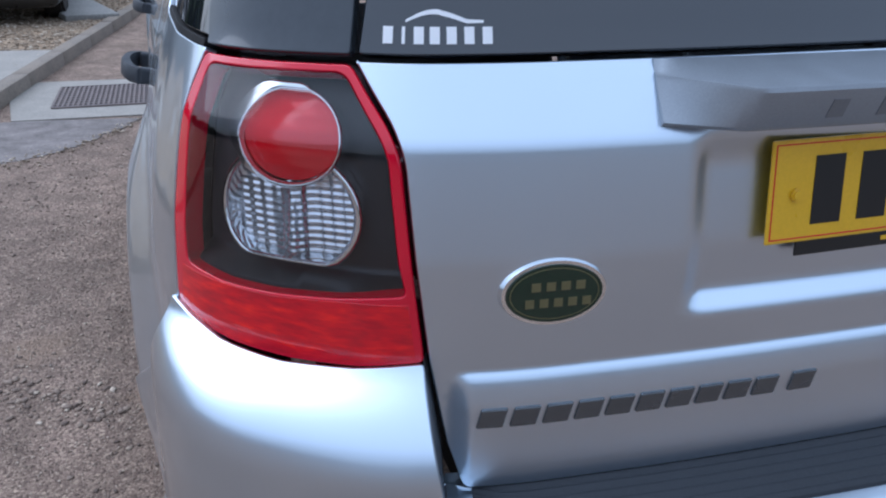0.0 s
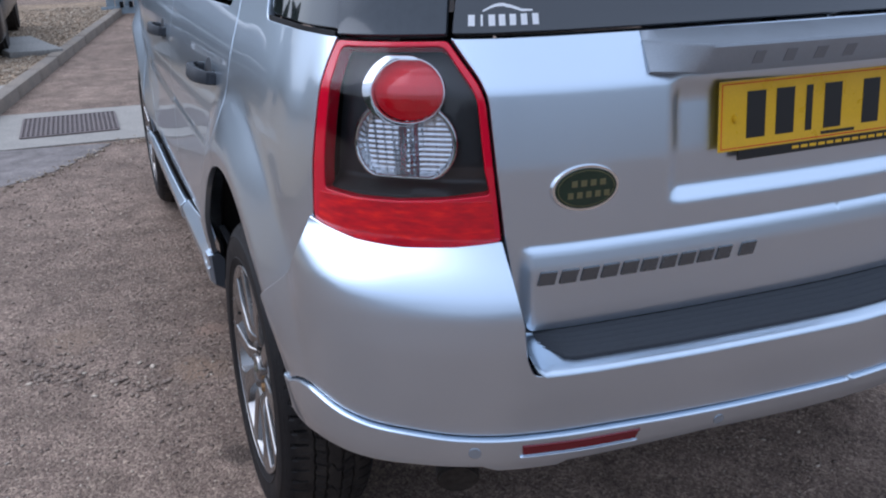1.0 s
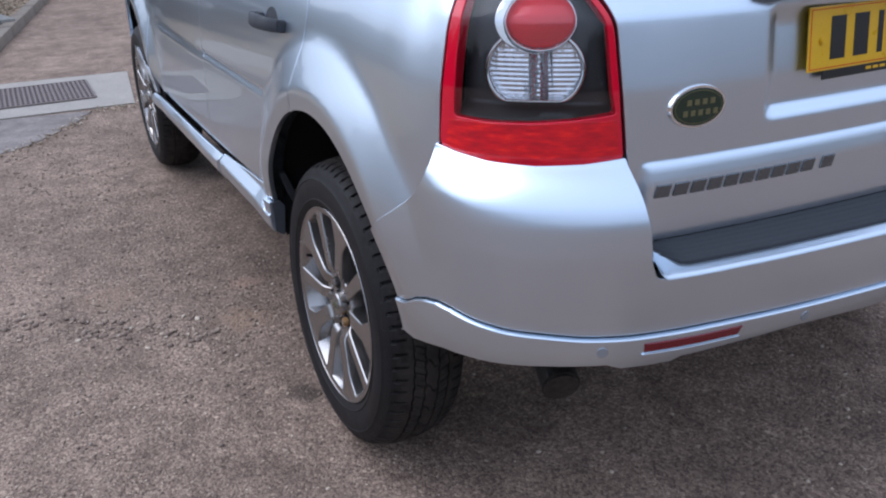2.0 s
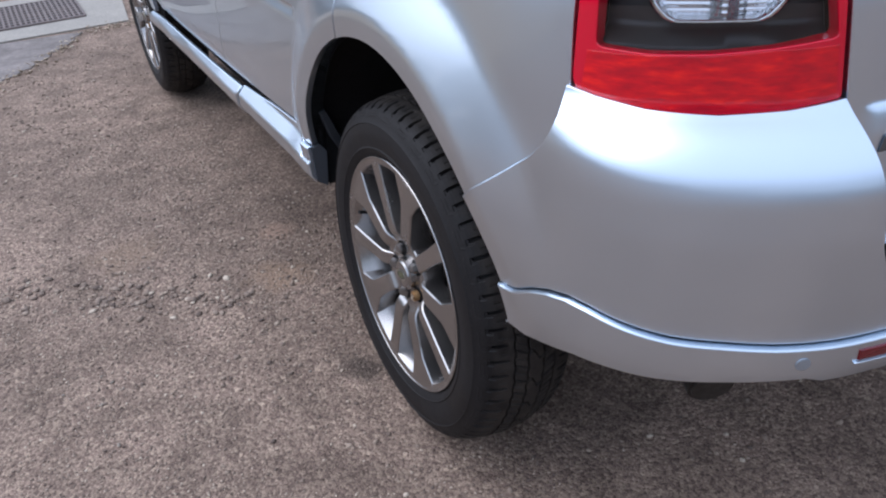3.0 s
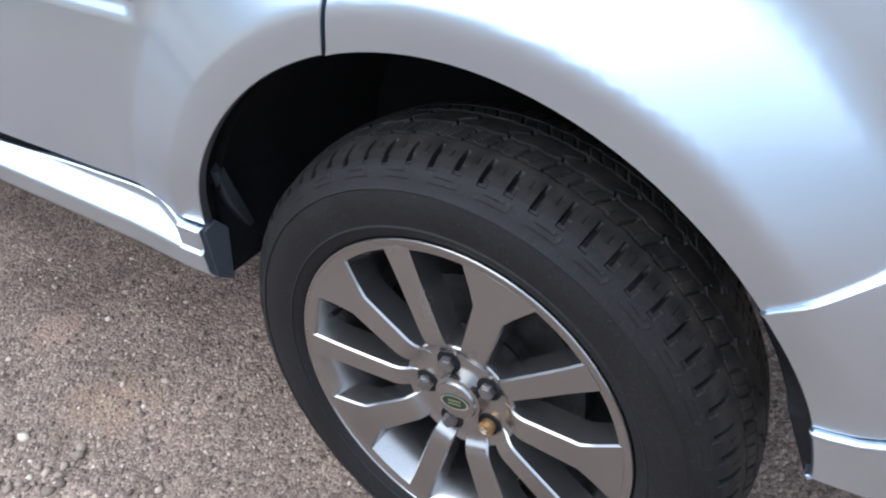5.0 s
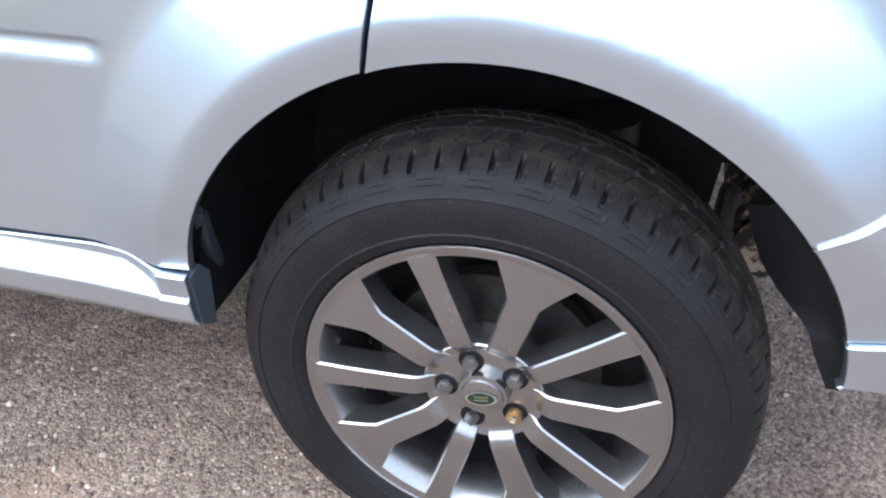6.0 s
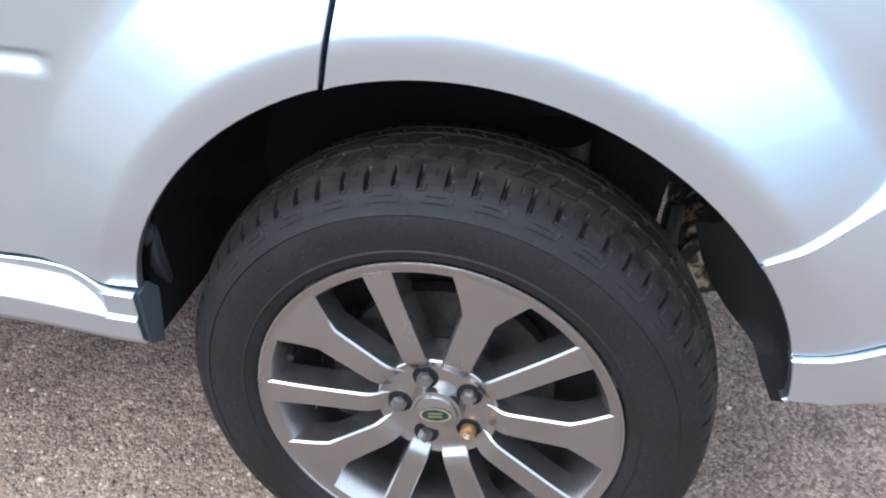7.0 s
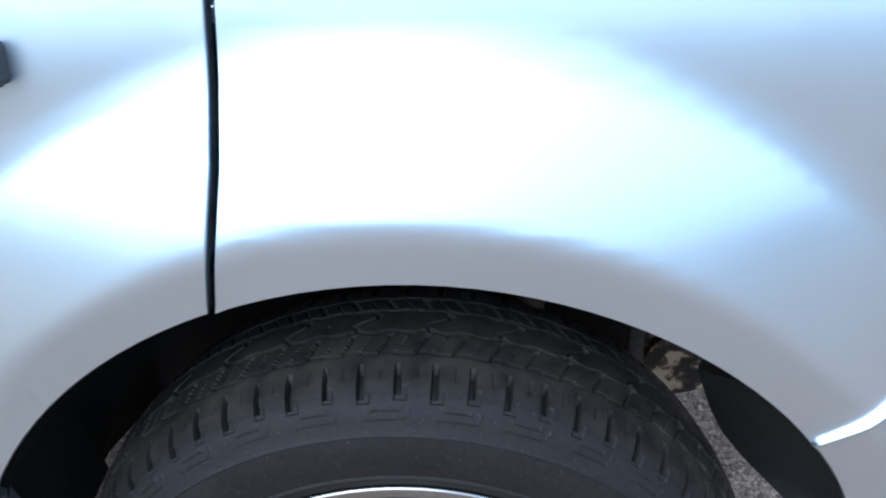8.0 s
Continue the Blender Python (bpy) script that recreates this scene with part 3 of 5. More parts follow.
# exhaust silencer, axle and links seen behind the wheel
silencer = rod(.075, .62, pose(-.10, -.385, .335, 0, 90, 0), 28, .015)
smooth(part("silencer", silencer, RUST, car, "rusty exhaust silencer"))
pipe_a, pipe_b = Vector((-.585, -.42, .450)), Vector((-.652, -.612, .388))
turn_pipe = Matrix.Translation((pipe_a + pipe_b) / 2) @ (pipe_b - pipe_a).to_track_quat("Z", "Y").to_matrix().to_4x4()
smooth(part("tail_pipe", rod(.040, (pipe_b - pipe_a).length, turn_pipe, 28, .005), STEEL, car, "dull dark exhaust tail pipe"))
smooth(part("axle_arm", rod(.03, .60, pose(-.55, 0, .34, 0, 90, 0), 16), STEEL, car))
part("subframe", block((.9, .10, .08), (0, -.10, .42), .015), STEEL, car)
smooth(part("spring", rod(.05, .26, pose(-.60, -.10, .52), 20), STEEL, car))
smooth(part("bracket", block((.04, .03, .10), (-.42, -.30, .40), .010, (10, 20, 15)), STEEL, car))

# ---- wheels: tyre, ten-spoke alloy rim, nuts, brake ----
NUT_TURN = 38.0


def tyre_mesh():
    """Turned section with rounded shoulders, open shoulder slots, rain grooves and a bead line; out is measured from the car's middle."""
    mid, pitch, sides = .807, 68, 1224
    section = [(.2445, .872), (.2468, .893), (.2484, .8990), (.2520, .9028), (.264, .9074), (.2655, .9092), (.268, .9078), (.288, .9110), (.302, .9105), (.314, .9078), (.3155, .9093), (.318, .9068), (.326, .9035),
               (.3325, .8998), (.3385, .8955), (.3435, .8902), (.3475, .8840), (.3508, .8772), (.3528, .8705), (.3541, .8640), (.3548, .8570)]
    rr = np.array(section)
    fine = np.arange(.3265, .3542, .0009)
    section = [p for p in section if p[0] < .326] + [(r, float(np.interp(r, rr[:, 0], rr[:, 1]))) for r in fine]
    outer = section + [(.3548 + .0075 * (1 - ((o - mid) / .0530) ** 2), o) for o in np.linspace(.8600, mid, 48)]
    profile = outer + [(r, 2 * mid - o) for r, o in reversed(outer[:-1])]
    n, pr = len(profile), np.array(profile)
    slope = np.gradient(pr, axis=0)
    slope /= np.linalg.norm(slope, axis=1, keepdims=True)
    # outward normal of the section: (radial, sideways)
    nr, no = -slope[:, 1], slope[:, 0]
    a = np.arange(sides) * 2 * np.pi / sides
    r0, o = pr[None, :, 0], pr[None, :, 1] - mid
    ph = (a[:, None] * pitch / (2 * np.pi)) % 1.0
    count = np.arange(sides)[:, None] * pitch // sides
    wander = np.sin(count * 12.9898) * .5
    tread = np.abs(o) < .0525
    cut = np.zeros((sides, n))
    for g, half in ((.0165, .0022), (.0420, .0018)):
        cut = np.maximum(cut, (np.abs(np.abs(o) - g - .0012 * np.sin(a[:, None] * pitch)) < half) * .0065 * tread)
    # shoulder slots run out over the rounded edge; every second one is longer
    foot = .3420 + .0022 * (count % 2) + .0012 * wander
    slots = ((ph < .13 + .03 * wander) & (np.abs(o) > .056) & (r0 > foot)) * .0075
    scoop = ((ph < .30) & (np.abs(o) > .070) & (r0 > foot - .003) & (r0 < foot + .004)) * .0016
    lean = (ph + np.abs(o) * 14) % 1.0
    bars = ((lean < .13) & (np.abs(o) > .0185) & (np.abs(o) < .0400)) * .0040
    zig = (ph * .5 + .5 * (count % 2) + .16 * np.sin(o * 190)) % 1.0
    middle = ((zig < .075) & (np.abs(o) < .0160)) * .0050
    sipes = ((np.abs(lean - .58) < .035) & (np.abs(o) > .0185) & (np.abs(o) < .0400)) * .0016
    sipes = np.maximum(sipes, ((np.abs(ph - .60) < .035) & (np.abs(o) > .056) & (r0 > .3510)) * .0016)
    cut = np.maximum.reduce([cut, slots, scoop, bars, middle, sipes])
    # moulded hooked outlines on the shoulder
    ph2 = (a[:, None] * 34 / (2 * np.pi)) % 1.0
    hook = ((np.abs(r0 - .3285) < .0006) & (ph2 > .05) & (ph2 < .66)) | ((np.abs(r0 - .3345) < .0006) & (ph2 > .16) & (ph2 < .55))
    hook |= ((np.abs(ph2 - .66 - (r0 - .3285) * 6) < .014) & (r0 > .3285) & (r0 < .3370)) | ((np.abs(ph2 - .55 - (r0 - .3345) * 6) < .014) & (r0 > .3345) & (r0 < .3385))
    cut = cut - np.where(hook & (o > 0), .0007, 0)
    R = r0 - cut * nr[None, :] * np.sign(nr.sum())
    out = pr[None, :, 1] - cut * no[None, :] * np.sign(nr.sum())
    # the foot of the tyre bulges under load and is pressed flat
    R = R + .007 * np.clip(-np.sin(a), 0, 1)[:, None] ** 3 * ease(.30, .345, r0)
    up = R * np.sin(a)[:, None]
    up = np.maximum(up, -.3655)
    P = np.stack([-out, R * np.cos(a)[:, None], up], -1)
    idx = np.arange(sides * n).reshape(sides, n)
    nxt = np.roll(idx, -1, 0)
    F = np.stack([idx[:, :-1], nxt[:, :-1], nxt[:, 1:], idx[:, 1:]], -1).reshape(-1, 4)
    return P.reshape(-1, 3), F, None


geo = RUBBER.node_tree.nodes.new("ShaderNodeTexCoord")
flat_axis = RUBBER.node_tree.nodes.new("ShaderNodeVectorMath")
flat_axis.operation = "MULTIPLY"
flat_axis.inputs[1].default_value = (0, 1, 1)
reach = RUBBER.node_tree.nodes.new("ShaderNodeVectorMath")
reach.operation = "LENGTH"
RUBBER.node_tree.links.new(geo.outputs["Object"], flat_axis.inputs[0])
RUBBER.node_tree.links.new(flat_axis.outputs[0], reach.inputs[0])
# road dust on the running band
worn = mixed(RUBBER, 1.0, ramp_node(RUBBER, reach.outputs["Value"], [(.344, 0.0), (.354, .8)]), ramp_node(RUBBER, noise_node(RUBBER, 30, 4).outputs[0], [(.35, .1), (.7, 1.0)]), "MULTIPLY")
tone_now = RUBBER.node_tree.nodes["Principled BSDF"].inputs["Base Color"].links[0].from_socket
plug(RUBBER, mixed(RUBBER, worn, tone_now, (.052, .044, .037)), "Base Color")


def face_out(r):
    """How far out the spokes' faces stand at a radius: dished in towards the nuts."""
    return float(np.interp(r, [.05, .068, .074, .084, .092, .100, .125, .235], [.8800, .8800, .8825, .8900, .8936, .8952, .8965, .9004]))


def spoke(angle, wide):
    """One tapered spoke: a flat face, chamfered edges, deep root."""
    rs = [.050, .066, .069, .072, .075, .078, .081, .084, .088, .092, .096, .100, .112, .150, .180, .200, .238]
    w = np.interp(rs, [.05, .10, .18, .20, .235], [.0190, .0198, .0228, .033, .056] if wide else [.0150, .0165, .0175, .0180, .0200])
    bm = bmesh.new()
    rows = []
    for r, h in zip(rs, w):
        o = face_out(r)
        row = []
        for t, out in ((-h - .002, o - .040), (-h, o - .0028), (-h + .0022, o), (h - .0022, o), (h, o - .0028), (h + .002, o - .040)):
            row.append(bm.verts.new((-out, r * math.cos(angle) - t * math.sin(angle), r * math.sin(angle) + t * math.cos(angle))))
        rows.append(row)
    for a, b in zip(rows, rows[1:]):
        for i in range(5):
            bm.faces.new((a[i], a[i + 1], b[i + 1], b[i]))
        bm.faces.new((a[5], a[0], b[0], b[5]))
    bm.faces.new(rows[0])
    bm.faces.new(rows[-1])
    bmesh.ops.recalc_face_normals(bm, faces=bm.faces)
    return bm


def make_wheel():
    wheel = tagged(empty("wheel"), "black road tyre on a ten-spoke grey alloy rim")
    smooth(part("tyre", tyre_mesh(), RUBBER, wheel, "worn black tyre with slotted shoulders"), 28)
    rim = part("rim", lathe([(.247, .885), (.2510, .8990), (.2518, .9025), (.2508, .9040), (.2478, .9040), (.2470, .9028), (.2415, .9008), (.2350, .8990), (.2325, .8955), (.2210, .868), (.2130, .838), (.208, .79), (.206, .70)], 128), ALLOY, wheel,
               "satin grey alloy rim")
    smooth(rim, 30)
    for k in range(5):
        for wide in (False, True):
            a = radians(NUT_TURN + 72 * k + (36 if wide else 0))
            # seen from outside the rear is to the right, so angles run from -y
            smooth(part("spoke", spoke(math.pi - a, wide), ALLOY, rim), 25)
    hub = part("hub_face", lathe([(.0, .880), (.036, .880), (.0365, .8802), (.060, .8802), (.068, .8802), (.072, .8800), (.076, .8812), (.080, .8832), (.083, .8836), (.085, .882), (.087, .875), (.088, .84)], 64), ALLOY, rim)
    smooth(hub, 30)
    cap = smooth(part("centre_cap", lathe([(.0, .8955), (.026, .8955), (.0285, .8945), (.0295, .8925), (.0302, .8905), (.0345, .8895), (.0358, .880)], 48), ALLOY, rim, "round grey centre cap"), 30)
    oval = bmesh.new()
    bmesh.ops.create_cone(oval, cap_ends=True, segments=40, radius1=1, radius2=.97, depth=1)
    bmesh.ops.transform(oval, matrix=pose(-.8960, 0, 0, 0, -90, 0) @ pose(0, 0, 0, 0, 0, 12) @ Matrix.Diagonal((.0118, .0225, .0016, 1)), verts=oval.verts)
    part("badge", oval, GREEN, rim, "small green oval badge")
    ring = bmesh.new()
    ro = []
    for k in range(40):
        a = 2 * math.pi * k / 40
        ro.append([ring.verts.new((-.8970, .0225 * math.cos(a) * q, .0118 * math.sin(a) * q)) for q in (1.0, .86)])
    for a, b in zip(ro, ro[1:] + ro[:1]):
        ring.faces.new((a[0], a[1], b[1], b[0]))
    bmesh.ops.rotate(ring, cent=(0, 0, 0), matrix=Euler((radians(-12), 0, 0)).to_matrix(), verts=ring.verts)
    part("badge_rim", ring, CHROME, rim)
    for dz in (.0028, -.0028):
        part("badge_print", block((.0006, .020, .0028), (-.8971, .0, dz), 0, (-12, 0, 0)), GOLD, rim)
    for k in range(5):
        a = math.pi - radians(NUT_TURN + 72 * k)
        y, z = .054 * math.cos(a), .054 * math.sin(a)
        # black disc on the hub face, painting in the shade of the nut's recess
        smooth(part("nut_pocket", lathe([(.0, .8806), (.0170, .8806), (.0172, .8815), (.0176, .8815), (.0180, .879)], 32, (y, z)), BLACK, rim))
        if k == 4:
            nut = rod(.0110, .014, pose(-.8868, y, z, 0, -90, 0), 24, .002)
            n = part("locking_nut", nut, BRASS, rim, "brassy locking wheel nut")
            part("key_hole", rod(.006, .003, pose(-.8936, y, z, 0, -90, 0), 8), RUST, rim)
        else:
            nut = rod(.0112, .013, pose(-.8855, y, z, 0, -90, 17 * k), 6, .0022)
            n = part("wheel_nut", nut, NUT, rim)
        smooth(n, 40)
    for piece in [rim] + list(rim.children):
        piece.data.transform(Matrix.Diagonal((1, .984, .984, 1)))
    # rim windows show the brake
    smooth(part("brake_disc", lathe([(.05, .835), (.085, .835), (.09, .822), (.150, .822), (.151, .800), (.09, .800)], 64), STEEL, wheel, "dull brake disc"), 30)
    smooth(part("back_plate", lathe([(.0, .78), (.205, .78), (.21, .77)], 48), BLACK, wheel))
    part("caliper", block((.08, .085, .16), (-.805, .12, -.01), .015), STEEL, wheel)
    smooth(part("valve", rod(.004, .035, pose(-.882, .203, .052, 0, -70, 14), 10), BLACK, wheel))
    return wheel


first_wheel = make_wheel()
LEAN = pose(-.907, 0, 0, 0, CAMBER, 0) @ pose(.900, 0, 0)
first_wheel.matrix_world = pose(0, REAR_Y, HUB_Z) @ LEAN
first_wheel.parent = car
for m in (pose(-.014, FRONT_Y, HUB_Z, 23, 0, 0), pose(0, REAR_Y, HUB_Z, 0, 0, 180) @ LEAN @ pose(0, 0, 0, 40, 0, 0), pose(.014, FRONT_Y, HUB_Z, 11, 0, 180)):
    copy_thing(first_wheel, m)

# ---- tail light cluster ----
def lens_material(name, colour):
    """Clear plastic: lets everything through, with a gloss on top."""
    m = bpy.data.materials.new(name)
    m.use_nodes = True
    t = m.node_tree
    t.nodes.remove(t.nodes["Principled BSDF"])
    clear, gloss, mix, fres = [t.nodes.new(k) for k in ("ShaderNodeBsdfTransparent", "ShaderNodeBsdfGlossy", "ShaderNodeMixShader", "ShaderNodeFresnel")]
    clear.inputs[0].default_value = (*colour, 1)
    gloss.inputs["Roughness"].default_value = .03
    fres.inputs[0].default_value = 1.55
    t.links.new(fres.outputs[0], mix.inputs[0])
    t.links.new(clear.outputs[0], mix.inputs[1])
    t.links.new(gloss.outputs[0], mix.inputs[2])
    t.links.new(mix.outputs[0], t.nodes["Material Output"].inputs[0])
    return m


CLEAR = lens_material("clear_lens", (.92, .92, .93))
REFLECTOR = material("lamp_reflector", (.80, .83, .87), .14, .85, .6)
RED_DEEP = material("red_reflector", (.74, .008, .020), .12, .1, 1.0)


def ellipse(s, z, a, b, cut=9.0, top=9.0, n=40):
    return [(s + a * math.cos(2 * math.pi * k / n), min(z + top, max(z - cut, z + b * math.sin(2 * math.pi * k / n)))) for k in range(n)]


def wave_ribs(m, pitch_x, pitch_z, depth):
    """Moulded ribs, upright and level, as in a lamp's optic."""
    t = m.node_tree
    co = t.nodes.get("co") or t.nodes.new("ShaderNodeTexCoord")
    co.name = "co"
    outs = []
    for axis, pitch in (("X", pitch_x), ("Z", pitch_z)):
        w = t.nodes.new("ShaderNodeTexWave")
        w.bands_direction = axis
        w.inputs["Scale"].default_value = .314 / pitch
        t.links.new(co.outputs["Object"], w.inputs["Vector"])
        outs.append(w.outputs["Fac"])
    bump(m, mixed(m, .5, outs[0], outs[1]), 1.0, depth)


wave_ribs(REFLECTOR, .0105, .0075, .0015)
wave_ribs(RED_DEEP, .030, .012, .0006)
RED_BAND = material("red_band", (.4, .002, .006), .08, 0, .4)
# patchy glow of the red plastic, painted into its base colour
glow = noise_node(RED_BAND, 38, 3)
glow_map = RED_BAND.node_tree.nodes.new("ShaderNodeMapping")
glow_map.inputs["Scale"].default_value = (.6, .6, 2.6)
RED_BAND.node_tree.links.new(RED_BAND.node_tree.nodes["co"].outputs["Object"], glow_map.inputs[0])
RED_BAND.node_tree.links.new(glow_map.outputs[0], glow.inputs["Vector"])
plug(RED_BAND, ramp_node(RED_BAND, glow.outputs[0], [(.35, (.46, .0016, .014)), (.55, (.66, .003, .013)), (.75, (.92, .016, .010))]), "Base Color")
bump(RED_BAND, glow.outputs[0], .25, .004)

WINDOW = [(.912, 1.169, .012), (.722, 1.1735, .012), (.669, 1.112, .02), (.657, 1.0), (.650, .967, .006), (.720, .959), (.790, .954), (.860, .953), (.922, .957, .008), (.920, 1.06)]
for sign in (1, -1):
    lamp = tagged(empty("tail_light"), "red and clear tail light with a dark bezel")
    lamp.parent = car
    turn = (lambda m: m) if sign == 1 else mirrored
    put = lambda name, m, mat, label="": part(name, turn(m), mat, lamp, label)
    put("housing", sheet(TAIL, body_out, .02, off=-.040, gap=.004, depth=.002), BLACK)
    put("red_surround", sheet(TAIL, body_out, .010, holes=[WINDOW], gap=.0010, depth=.018), RED, "red plastic surround")
    put("red_band", sheet([(.646, .957), (.639, .896), (.700, .886), (.775, .883), (.856, .885), (.912, .891), (.942, .902), (.935, .950), (.86, .950), (.79, .950), (.72, .955)], body_out, .012, off=.0006, lip=.001, gap=0), RED_BAND, "red lower band with a patchy glow in its colour")
    put("bezel", sheet(WINDOW, body_out, .012, off=lambda s, z: -.014 - .020 * ease(.957, .974, z), gap=-.004, depth=.002), LAMP_DARK, "dark grey bezel")
    put("lens", sheet(WINDOW, body_out, .012, off=-.001, gap=-.001, lip=.001, depth=.001), CLEAR, "clear glossy lens").visible_shadow = False
    # reversing lamp: ribbed reflector in a chrome ring with a flat foot
    put("lower_reflector", sheet(ellipse(.7845, 1.036, .081, .063, .0490), body_out, .010, off=lambda s, z: -.029 + .014 * np.exp(-((s - .776) / .012) ** 2), depth=.004), REFLECTOR, "clear ribbed reversing lamp")
    put("lower_ring", sheet(ellipse(.7845, 1.036, .0885, .069, .0530), body_out, .01, off=-.014, holes=[ellipse(.7845, 1.036, .0785, .0605, .0470)], depth=.014, gap=0, lip=.004), CHROME, "chrome ring")
    # red lamp over it
    put("upper_ring", sheet(ellipse(.7755, 1.1135, .0610, .0475, 9, .0450), body_out, .01, off=-.003, holes=[ellipse(.7755, 1.1135, .0560, .0430, 9, .0410)], depth=.022, gap=0, lip=.003), CHROME, "chrome ring")
    put("upper_side", sheet(ellipse(.796, 1.1155, .0610, .0500, 9, .0460), body_out, .01, off=-.012, holes=[ellipse(.785, 1.111, .0530, .0470, 9, .0440)], depth=.012, gap=0, lip=.002), CHROME)
    put("upper_lamp", sheet(ellipse(.7755, 1.1135, .0570, .0440, 9, .0420), body_out, .008, off=lambda s, z: -.010 + .008 * (1 - ((s - .7755) / .057) ** 2 - ((z - 1.1135) / .044) ** 2), depth=.01, gap=0), RED_DEEP, "round red lamp")

# ---- tailgate fittings ----
badge = empty("maker_badge")
badge.parent = car
tagged(badge, "dark green oval badge in a chrome ring")
place = on_skin(.500, .966)


def oval(rx, ry, depth, m, sides=48, dome=.0):
    bm = bmesh.new()
    bmesh.ops.create_cone(bm, cap_ends=True, segments=sides, radius1=1, radius2=.94, depth=depth)
    bmesh.ops.transform(bm, matrix=m @ Matrix.Diagonal((rx, ry, 1, 1)), verts=bm.verts)
    return bm


smooth(part("badge_rim", oval(.0585, .0375, .008, place), CHROME, badge, "chrome ring"))
smooth(part("badge_face", oval(.0540, .0335, .0105, place), GREEN, badge, "green enamel"))
smooth(part("badge_line", oval(.0500, .0300, .0112, place), GOLD, badge))
smooth(part("badge_field", oval(.0488, .0288, .0118, place), GREEN, badge))
for k in range(4):
    part("badge_print", block((.0095, .0095, .0010), (-.020 + .0155 * k, .0085, .0062)), GOLD, badge).data.transform(place)
for k in range(5):
    part("badge_print", block((.0090, .0095, .0010), (-.026 + .0150 * k, -.0095, .0062)), GOLD, badge).data.transform(place)

# model name: ten bars and a single one, the writing itself left out
name_strip = tagged(empty("model_lettering"), "row of dark chrome letter shapes on the tailgate")
name_strip.parent = car
SLANT = Matrix(((1, .25, 0, 0), (0, 1, 0, 0), (0, 0, 1, 0), (0, 0, 0, 1)))
for k in range(10):
    m = on_skin(.5605 - .0352 * k, .8295)
    part("letter", block((.0285, .0225, .006), (0, 0, .0), .0015), LETTER, name_strip).data.transform(m @ SLANT)
m = on_skin(.196, .8295)
part("letter", block((.030, .0235, .006), (0, 0, 0), .0015), LETTER, name_strip).data.transform(m @ SLANT)

# sticker on the rear window: seven white bars under a curved stroke
sticker = tagged(empty("window_sticker"), "small white dealer sticker on the rear window")
sticker.parent = car
for k in range(7):
    m = on_skin(.676 - .0188 * k, 1.209, off=-.0032)
    part("bar", block((.0095 if k != 1 else .003, .0160, .0006)), WHITE, sticker).data.transform(m)
stroke = []
for k in range(25):
    u = k / 24
    m = on_skin(.655 - .088 * u, 1.2215 + .0085 * math.sin(math.pi * min(1, u * 1.25)) * (1 if u < .5 else .9), off=-.0030)
    w = .0012 + .0012 * math.sin(math.pi * u)
    stroke.append((m @ Vector((0, w, 0)), m @ Vector((0, -w, 0))))
bm = bmesh.new()
rows = [[bm.verts.new(p) for p in r] for r in stroke]
for a, b in zip(rows, rows[1:]):
    bm.faces.new((a[0], a[1], b[1], b[0]))
bmesh.ops.recalc_face_normals(bm, faces=bm.faces)
part("stroke", bm, WHITE, sticker)

# grip bar over the number plate
grip_rows = []
for s in np.concatenate([np.linspace(0, .315, 22), np.linspace(.325, .392, 12)]):
    k = float(np.clip((s - .322) / .070, 0, 1))
    bx, by = np.interp(s, SS, CX), np.interp(s, SS, CY)
    n = np.array([np.interp(s, SS, NX), np.interp(s, SS, NY), 0])
    zs = np.array([1.185, 1.172, 1.126])
    d0 = body_out(np.full(3, s), zs)
    top_d = (1 - k) * .036 + k * (d0[1] + .006)
    low_d = (1 - k) * .020 + k * (d0[2] + .004)
    at = lambda d, z: np.array([bx, by, z]) + n * d
    grip_rows.append([at(d0[0] - .02, 1.183), at(d0[0] + .003, 1.1855), at(top_d - .007, 1.1735), at(top_d - .001, 1.1715), at(top_d, 1.1670), at(low_d + .001, 1.130), at(low_d - .003, 1.1262), at(d0[2] - .03, 1.1262)])


def loft(rows, both=True):
    bm = bmesh.new()
    for sg in ((1, -1) if both else (1,)):
        grid = [[bm.verts.new((p[0] * sg, p[1], p[2])) for p in r] for r in rows]
        for a, b in zip(grid, grid[1:]):
            for i in range(len(a) - 1):
                bm.faces.new((a[i], a[i + 1], b[i + 1], b[i]))
        bm.faces.new(grid[-1])
    bmesh.ops.remove_doubles(bm, verts=bm.verts, dist=1e-5)
    bmesh.ops.recalc_face_normals(bm, faces=bm.faces)
    return bm


# darker copy of the bar's plastic: shade of the sunk letters as colour
GRIP_SHADE = grainy("shaded_plastic", (.22, .235, .255), .4, 400, .06, metal=.5)
grip = smooth(part("grip_bar", loft(grip_rows), SILVER_PLASTIC, car, "silver-grey grip bar, its sunk lettering shaded by colour"), 32)
for k in range(9):
    if k == 4:
        continue
    s = .232 - .058 * k
    n = np.array([np.interp(abs(s), SS, NX), np.interp(abs(s), SS, NY), 0])
    p = np.array([np.interp(abs(s), SS, CX), np.interp(abs(s), SS, CY), 0]) + n * .0276
    part("grip_letter", block((.022, .0016, .021), (-p[0] if s < 0 else p[0], p[1], 1.1475), 0, (22, 0, 0)), GRIP_SHADE, grip)

